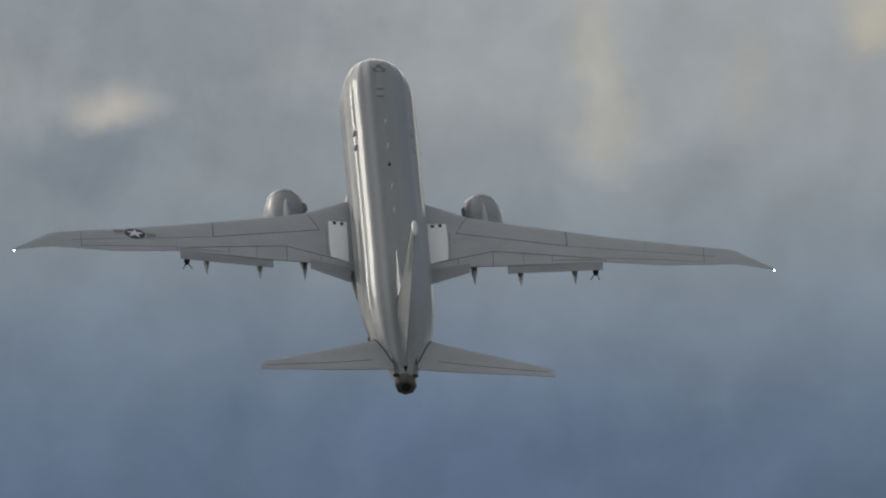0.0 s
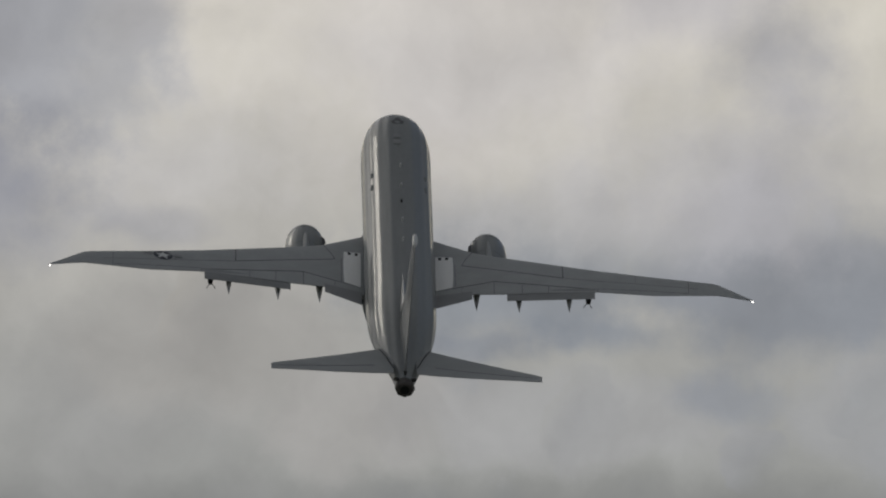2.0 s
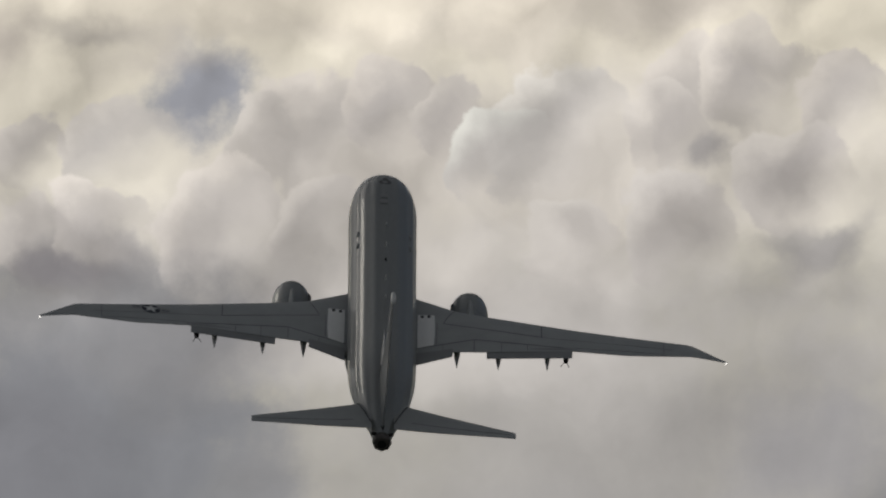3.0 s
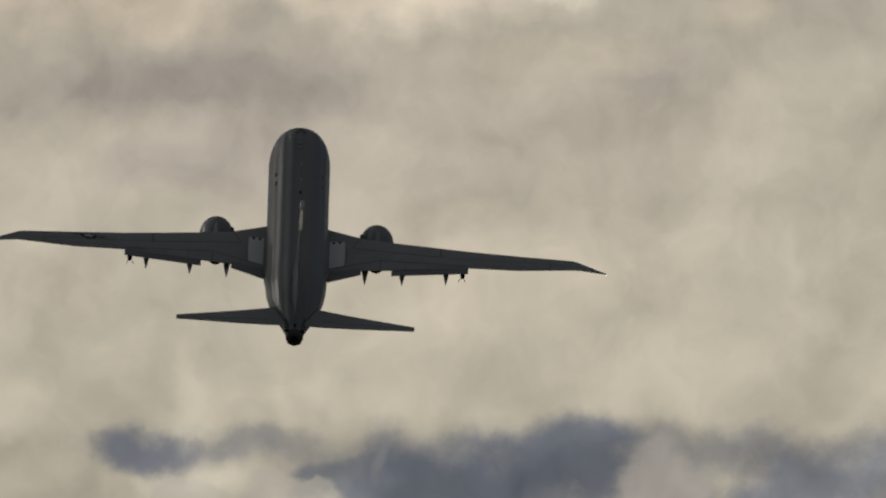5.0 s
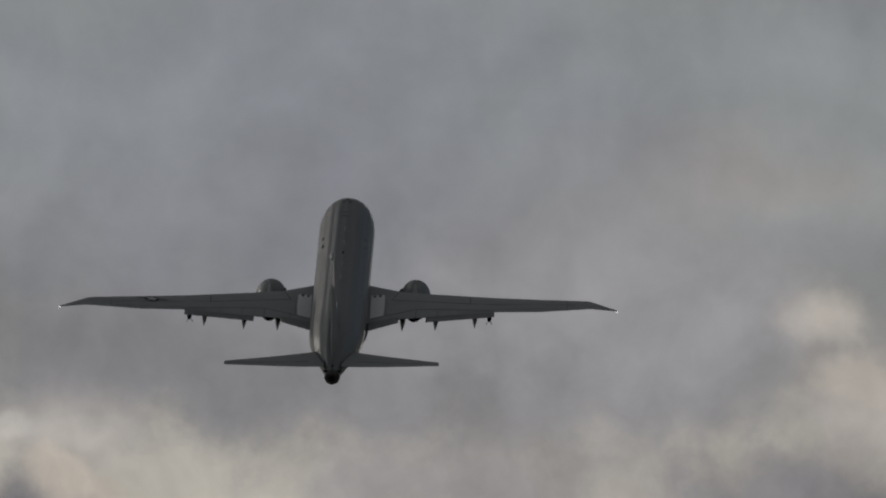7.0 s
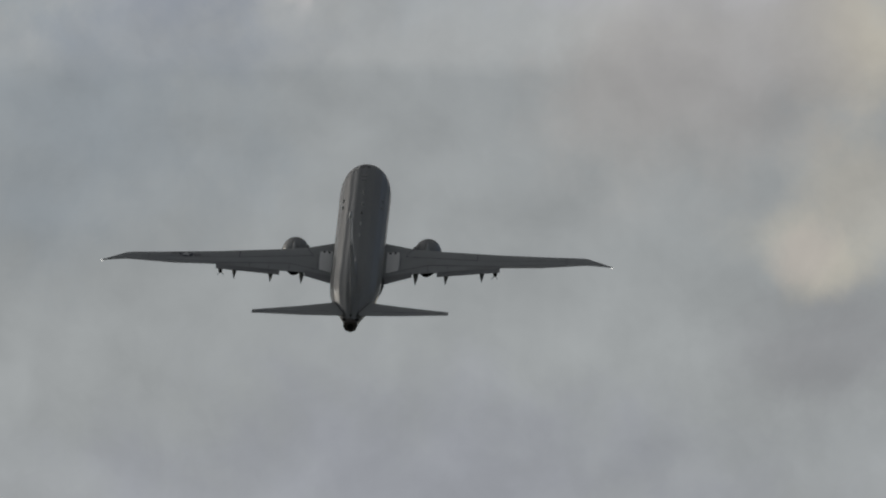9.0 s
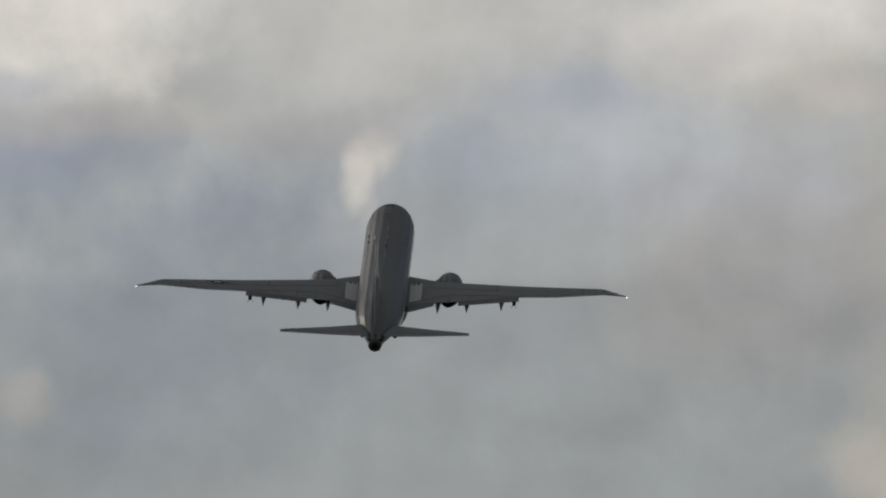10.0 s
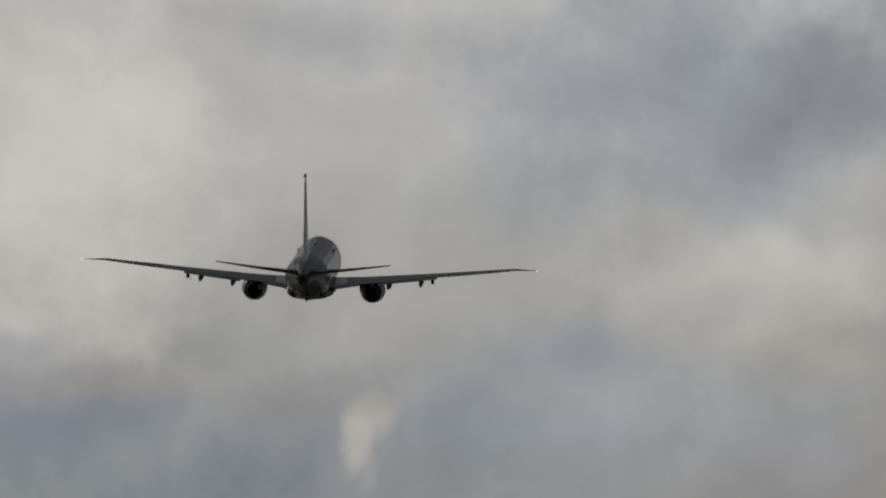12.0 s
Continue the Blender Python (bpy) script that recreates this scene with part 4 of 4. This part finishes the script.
for side in (-1, 1):
    wing = part("wing", loft(wing_rings(side)), WING, aircraft, "long swept grey wing with a raked tip")
    X = lambda v, s=side: s * v
    # flaps, lowered
    part("outboard_flap", flap_mesh(side, 5.8, -2.45, -3.52, 10.45, -3.05, -4.0, -0.17, -0.12, 0.20), FLAP, wing, "lowered grey flap")
    part("inboard_flap", flap_mesh(side, 1.95, -2.70, -4.02, 3.95, -2.45, -3.18, -0.20, -0.14, 0.16), FLAP, wing, "lowered grey flap")
    # pale walkway plate with two dark fittings
    plate = part("walkway_panel", slab([(X(x), y) for x, y in ((2.0, 1.42), (2.0, 0.8), (2.0, 0.0), (2.0, -1.0), (2.02, -2.25), (2.9, -2.0), (2.95, -1.0), (2.95, 0.0), (2.93, 0.7), (2.92, 1.3))], wing_up, 0.012), WALK, wing, "pale walkway panel")
    for x in (2.25, 2.62):
        part("fitting", slab([(X(x - 0.08), 1.02), (X(x + 0.08), 1.02), (X(x + 0.08), 1.28), (X(x - 0.08), 1.28)], wing_up, 0.03, 0.014), DARK, wing)
    # seams
    for a, b, w in (((3.4, 0.33), (8.77, -1.78), 0.07), ((8.75, -0.10), (8.77, -1.78), 0.06), ((4.05, 2.35), (3.4, 0.33), 0.05), ((8.77, -1.78), (15.9, -4.05), 0.025),
                    ((1.95, -2.25), (5.11, -1.63), 0.07), ((5.11, -1.63), (10.5, -3.20), 0.07), ((10.62, -3.15), (15.4, -4.45), 0.03), ((15.4, -3.0), (15.4, -4.45), 0.03),
                    ((5.11, -1.63), (5.11, -2.9), 0.04), ((8.0, -2.48), (8.0, -3.15), 0.03), ((6.6, -2.1), (6.6, -3.05), 0.03), ((10.6, -3.2), (10.6, -3.5), 0.05), ((3.4, -1.95), (3.4, -2.8), 0.03), ((3.05, 0.46), (3.05, -1.9), 0.03), ((12.6, -1.75), (12.6, -2.9), 0.02)):
        part("seam", strip((X(a[0]), a[1]), (X(b[0]), b[1]), w * 0.8, wing_up), LINE, wing)
    # flap track fairings
    for x, yt, zt, r in ((4.21, -3.05, -1.42, 0.23), (6.46, -3.72, -1.10, 0.23), (9.12, -4.02, -0.80, 0.22)):
        z = interp(x, WING_ROWS)[2]
        part("flap_track_fairing", canoe(side, x, yt + 3.6, z - 0.42, yt - 0.38, zt - 0.02, r), WING, wing, "pointed flap track fairing")
    # solid black ellipsoid, its colour standing in for shade in the flap root gap
    part("flap_gap_shade", ellipsoid((X(1.99), -3.45, -1.22), (0.09, 0.42, 0.12), 12, 8), DARK, wing, "black filler as the shade in the flap root gap")
    # dark fitting at the flap's outer end
    fit = part("flap_end_fitting", ellipsoid((X(10.12), -3.72, -0.36), (0.15, 0.34, 0.22), 12, 8), DARK, wing, "small dark pod at the flap end")
    for dx in (-0.26, 0.18):
        bm = bmesh.new()
        rr = []
        for k in range(2):
            p = Vector((X(10.12), -3.9, -0.36)).lerp(Vector((X(10.12 + dx), -4.15, -0.62)), k)
            rr.append([(p.x + 0.025 * math.cos(a), p.y, p.z + 0.025 * math.sin(a)) for a in (0, 1.57, 3.14, 4.71)])
        part("discharger_rod", loft(rr), SOOT, fit)
    # white light at the tip
    part("tip_light", ellipsoid((X(18.78), -5.66, 0.90), (0.045, 0.065, 0.045), 12, 8), LAMP, wing, "lit white tip light")
    if side < 0:
        cx, cy, ry = -12.70, -2.56, 0.52
        disc = [(cx + 0.52 * math.cos(2 * math.pi * i / 32), cy + ry * math.sin(2 * math.pi * i / 32)) for i in range(32)]
        part("insignia_disc", slab(disc, wing_up, 0.008), BLUE, wing, "dark round insignia")
        part("insignia_star", slab(star_points(cx, cy, 0.47, 1.0), wing_up, 0.008, 0.016), STAR, wing, "pale five-pointed star")
        for s in (-1, 1):
            for yy, h in ((0.19, 0.05), (-0.19, 0.05), (0.0, 0.035)):
                part("insignia_bar", slab([(cx + s * 0.58, cy + yy - h), (cx + s * 1.05, cy + yy - h), (cx + s * 1.05, cy + yy + h), (cx + s * 0.58, cy + yy + h)], wing_up), FLAP if yy else BLUE, wing)

    # ---- engine ----
    ex, ez = X(4.9), -1.72
    engine = part("engine", loft([oval(y, r, ez + r, ez - r * (0.96 if y > 3.6 else 1.0), 44, ex) for y, r in dense([(5.4, 0.82), (5.33, 0.89), (5.05, 0.965), (4.6, 1.03), (4.0, 1.06), (3.4, 1.04), (2.8, 0.97), (2.1, 0.86), (1.75, 0.78)], 3)]), HULL, aircraft, "round grey engine nacelle under the wing")
    part("intake_lip", loft([oval(y, r, ez + r, ez - r * 0.96, 44, ex) for y, r in ((5.13, 0.955), (5.35, 0.905), (5.44, 0.85), (5.40, 0.79), (5.15, 0.75))], caps=False), STEEL, engine, "bare metal intake lip")
    part("exhaust_nozzle", loft([oval(y, r, ez + r, ez - r, 32, ex) for y, r in ((1.9, 0.66), (1.2, 0.60), (0.6, 0.47), (0.58, 0.42), (0.9, 0.40))]), SOOT, engine, "dark exhaust nozzle")
    part("exhaust_plug", loft([oval(y, r, ez + r, ez - r, 24, ex) for y, r in ((1.0, 0.28), (0.6, 0.24), (0.2, 0.12), (0.0, 0.02))]), SOOT, engine)
    # the duct is not hollow: a black disc paints the shade inside it
    part("fan_duct_shade", loft([oval(y, r, ez + r, ez - r, 40, ex) for y, r in ((1.74, 0.74), (1.70, 0.70))]), DARK, engine, "black disc as the shade inside the fan duct")
    # pylon
    rr = []
    for y, hw, top, bot in ((4.2, 0.05, -0.68, -0.9), (3.6, 0.16, -0.58, -1.1), (2.4, 0.20, -0.54, -1.2), (1.0, 0.20, -0.72, -1.35), (-0.8, 0.10, -0.85, -1.2), (-1.6, 0.03, -0.9, -1.1)):
        rr.append(oval(y, hw, top, bot, 16, ex))
    part("pylon", loft(rr), WING, engine)
    # strake on the inboard flank of the nacelle
    sx = ex - side * 0.90
    bm = bmesh.new()
    prof = [(4.6, 0.0), (4.1, 0.17), (3.5, 0.21), (3.3, 0.0)]
    out = Vector((-side * 0.80, 0, 0.60))
    a = [bm.verts.new((sx + out.x * h + 0.012, y, ez + 0.56 + out.z * h)) for y, h in prof]
    b = [bm.verts.new((sx + out.x * h - 0.012, y, ez + 0.56 + out.z * h - 0.012)) for y, h in prof]
    bm.faces.new(a), bm.faces.new(list(reversed(b)))
    for i in range(4):
        bm.faces.new((a[i], b[i], b[(i + 1) % 4], a[(i + 1) % 4]))
    part("nacelle_strake", bm, LINE, engine)
    # seams round the nacelle
    for y, r in ((4.85, 1.002), (3.0, 0.995)):
        part("nacelle_seam", loft([oval(y + d, r + 0.006, ez + r + 0.006, ez - r - 0.004, 44, ex) for d in (-0.02, 0.02)], caps=False), LINE, engine)

    # ---- tailplane ----
    HT = [(0.6, -13.9, -18.25, 1.08), (1.7, -14.78, -18.5, 1.18), (3.5, -16.25, -19.03, 1.43), (5.5, -17.88, -19.62, 1.75), (7.0, -19.1, -20.12, 2.0), (7.17, -19.32, -20.2, 2.04)]
    rr = []
    for x, le, te, z in HT:
        rr.append(foil_ring(X(x), le, te, z, 0.045, 0.045, 0.10 * (le - te)))
    tail = part("tailplane", loft(rr), WING, aircraft, "swept grey tailplane with an elevator seam")

    def tail_up(x, y, rows=HT):
        le, te, z = interp(abs(x), rows)
        c_ = le - te
        s = (le - y) / c_
        return z + 0.045 * c_ * foil_h(s) + 0.10 * c_ * (s - 0.5)

    part("seam", strip((X(1.6), -17.45), (X(6.9), -19.62), 0.05, tail_up), LINE, tail)
    part("root_slot", strip((X(1.42), -14.6), (X(0.62), -17.6), 0.05, lambda x, y: max(tail_up(x, y), 0.0), steps=14, lift=0.03), DARK, tail, "dark slot beside the fuselage")

# ---- fin ----
FIN = [(1.0, -9.8, -18.1, 0.30), (2.0, -11.2, -18.05, 0.25), (3.2, -12.55, -18.15, 0.20), (5.0, -14.0, -18.3, 0.15), (7.0, -15.75, -18.65, 0.11), (8.7, -17.15, -18.98, 0.08), (9.0, -17.45, -19.02, 0.05)]


def fin_ring(z, le, te, half):
    c_ = le - te
    r_ = [(half * h, le - s * c_, z) for s, h in FOIL]
    l_ = [(-half * h, le - s * c_, z) for s, h in reversed(FOIL[1:-1])]
    return r_ + l_ + [(-0.012, te, z)]


fin = part("fin", loft([fin_ring(*r) for r in FIN]), HULL, aircraft, "tall thin grey tail fin")
dorsal = [(-6.6, 0.03, 2.0, 1.7), (-8.0, 0.09, 2.08, 1.6), (-9.5, 0.17, 2.22, 1.5), (-11.0, 0.24, 2.42, 1.5), (-12.6, 0.26, 2.72, 1.5)]
part("dorsal_fillet", loft([oval(y, hw, top, bot, 16) for y, hw, top, bot in dorsal]), HULL, fin)
part("fin_cap", ellipsoid((0, -18.5, 9.14), (0.15, 0.75, 0.19), 16, 12), PALE, fin, "pale rounded fin cap")
for s in (-1, 1):
    bm = bmesh.new()
    pts = []
    for z, le, te, half in FIN[1:-1]:
        c_ = le - te
        y = te + 0.30 * c_
        h = half * foil_h(0.70) + 0.004
        pts.append((s * h, y, z))
    vs = [[bm.verts.new((x, y + d, z)) for d in (-0.025, 0.025)] for x, y, z in pts]
    for a, b in zip(vs, vs[1:]):
        bm.faces.new((a[0], a[1], b[1], b[0]))
    part("rudder_seam", bm, LINE, fin)
rr = [fin_ring(z, -17.2, -18.30, 0.12) for z in (0.85, 1.25)]
part("rudder_foot", loft(rr), DARK, fin, "dark wedge under the rudder")


def motions():
    walk(aircraft, [
        (0.00, pose(-2.69, 1318.15, 108.94, 31.333, 1.216, 3.745)),
        (0.25, pose(-4.88, 1343.22, 116.49, 30.939, 1.322, 3.745)),
        (0.50, pose(-7.12, 1368.27, 124.26, 30.579, 1.437, 3.697)),
        (0.75, pose(-9.40, 1393.06, 132.21, 30.282, 1.576, 3.586)),
        (1.00, pose(-11.72, 1418.37, 140.41, 30.056, 1.773, 3.505)),
        (1.25, pose(-14.08, 1442.60, 148.70, 29.921, 2.046, 3.534)),
        (1.50, pose(-16.32, 1453.28, 155.74, 29.941, 2.327, 3.569)),
        (1.75, pose(-18.26, 1441.09, 160.31, 30.164, 2.551, 3.504)),
        (2.00, pose(-20.01, 1421.14, 163.85, 30.519, 2.735, 3.383)),
        (2.25, pose(-21.81, 1410.71, 168.29, 30.903, 2.917, 3.273)),
        (2.50, pose(-23.75, 1413.58, 174.18, 31.216, 3.123, 3.178)),
        (2.75, pose(-25.87, 1429.13, 181.57, 31.383, 3.371, 3.107)),
        (3.00, pose(-28.09, 1451.22, 189.81, 31.443, 3.677, 3.164)),
        (3.25, pose(-30.30, 1473.36, 198.09, 31.401, 4.012, 3.392)),
        (3.50, pose(-32.46, 1494.19, 206.22, 31.007, 4.181, 3.500)),
        (3.75, pose(-34.56, 1513.72, 214.21, 30.220, 4.056, 3.297)),
        (4.00, pose(-36.59, 1532.23, 222.09, 29.696, 3.844, 3.107)),
        (4.25, pose(-38.55, 1550.17, 229.92, 29.464, 3.606, 2.965)),
        (4.50, pose(-40.44, 1568.01, 237.77, 29.432, 3.374, 2.844)),
        (4.75, pose(-42.28, 1586.27, 245.72, 29.507, 3.174, 2.718)),
        (5.00, pose(-44.07, 1605.48, 253.85, 29.595, 3.034, 2.565)),
        (5.25, pose(-45.84, 1626.18, 262.26, 29.603, 2.982, 2.362)),
        (5.50, pose(-47.59, 1648.41, 270.96, 29.480, 3.034, 2.125)),
        (5.75, pose(-49.24, 1669.34, 279.47, 29.405, 3.110, 2.038)),
        (6.00, pose(-50.82, 1689.48, 287.86, 29.381, 3.039, 1.957)),
        (6.25, pose(-52.37, 1710.31, 296.35, 29.357, 2.688, 1.680)),
        (6.50, pose(-53.91, 1731.67, 304.89, 29.373, 2.098, 1.212)),
        (6.75, pose(-55.42, 1753.17, 313.42, 29.474, 1.388, 0.640)),
        (7.00, pose(-56.94, 1775.23, 321.99, 29.622, 0.794, 0.177)),
        (7.25, pose(-58.45, 1797.81, 330.58, 29.767, 0.486, -0.029)),
        (7.50, pose(-59.91, 1819.05, 338.86, 29.912, 0.344, -0.140)),
        (7.75, pose(-61.33, 1838.95, 346.80, 30.047, 0.324, -0.191)),
        (8.00, pose(-62.70, 1857.83, 354.46, 30.161, 0.401, -0.185)),
        (8.25, pose(-64.06, 1876.06, 361.90, 30.240, 0.551, -0.126)),
        (8.50, pose(-65.41, 1894.01, 369.21, 30.275, 0.751, -0.017)),
        (8.75, pose(-66.77, 1912.06, 376.47, 30.252, 0.978, 0.136)),
        (9.00, pose(-68.16, 1930.62, 383.78, 30.160, 1.209, 0.329)),
        (9.25, pose(-69.59, 1949.87, 391.19, 29.986, 1.418, 0.537)),
        (9.50, pose(-71.02, 1969.07, 398.60, 29.717, 1.571, 0.660)),
        (9.75, pose(-72.45, 1987.59, 405.89, 29.326, 1.643, 0.627)),
        (10.00, pose(-73.90, 2006.34, 413.24, 28.733, 1.643, 0.545)),
        (10.25, pose(-75.40, 2026.15, 420.81, 27.876, 1.600, 0.529)),
        (10.50, pose(-76.90, 2045.84, 428.30, 26.798, 1.585, 0.523)),
        (10.75, pose(-78.34, 2064.24, 435.39, 25.545, 1.658, 0.447)),
        (11.00, pose(-79.77, 2082.37, 442.24, 24.047, 1.783, 0.298)),
        (11.25, pose(-81.22, 2101.44, 449.01, 22.250, 1.905, 0.113)),
        (11.50, pose(-82.66, 2121.06, 455.58, 20.270, 1.973, 0.011)),
        (11.75, pose(-84.07, 2140.59, 461.82, 18.242, 1.959, 0.091)),
        (12.00, pose(-85.44, 2160.10, 467.81, 16.200, 1.893, 0.284)),
    ])


motions()
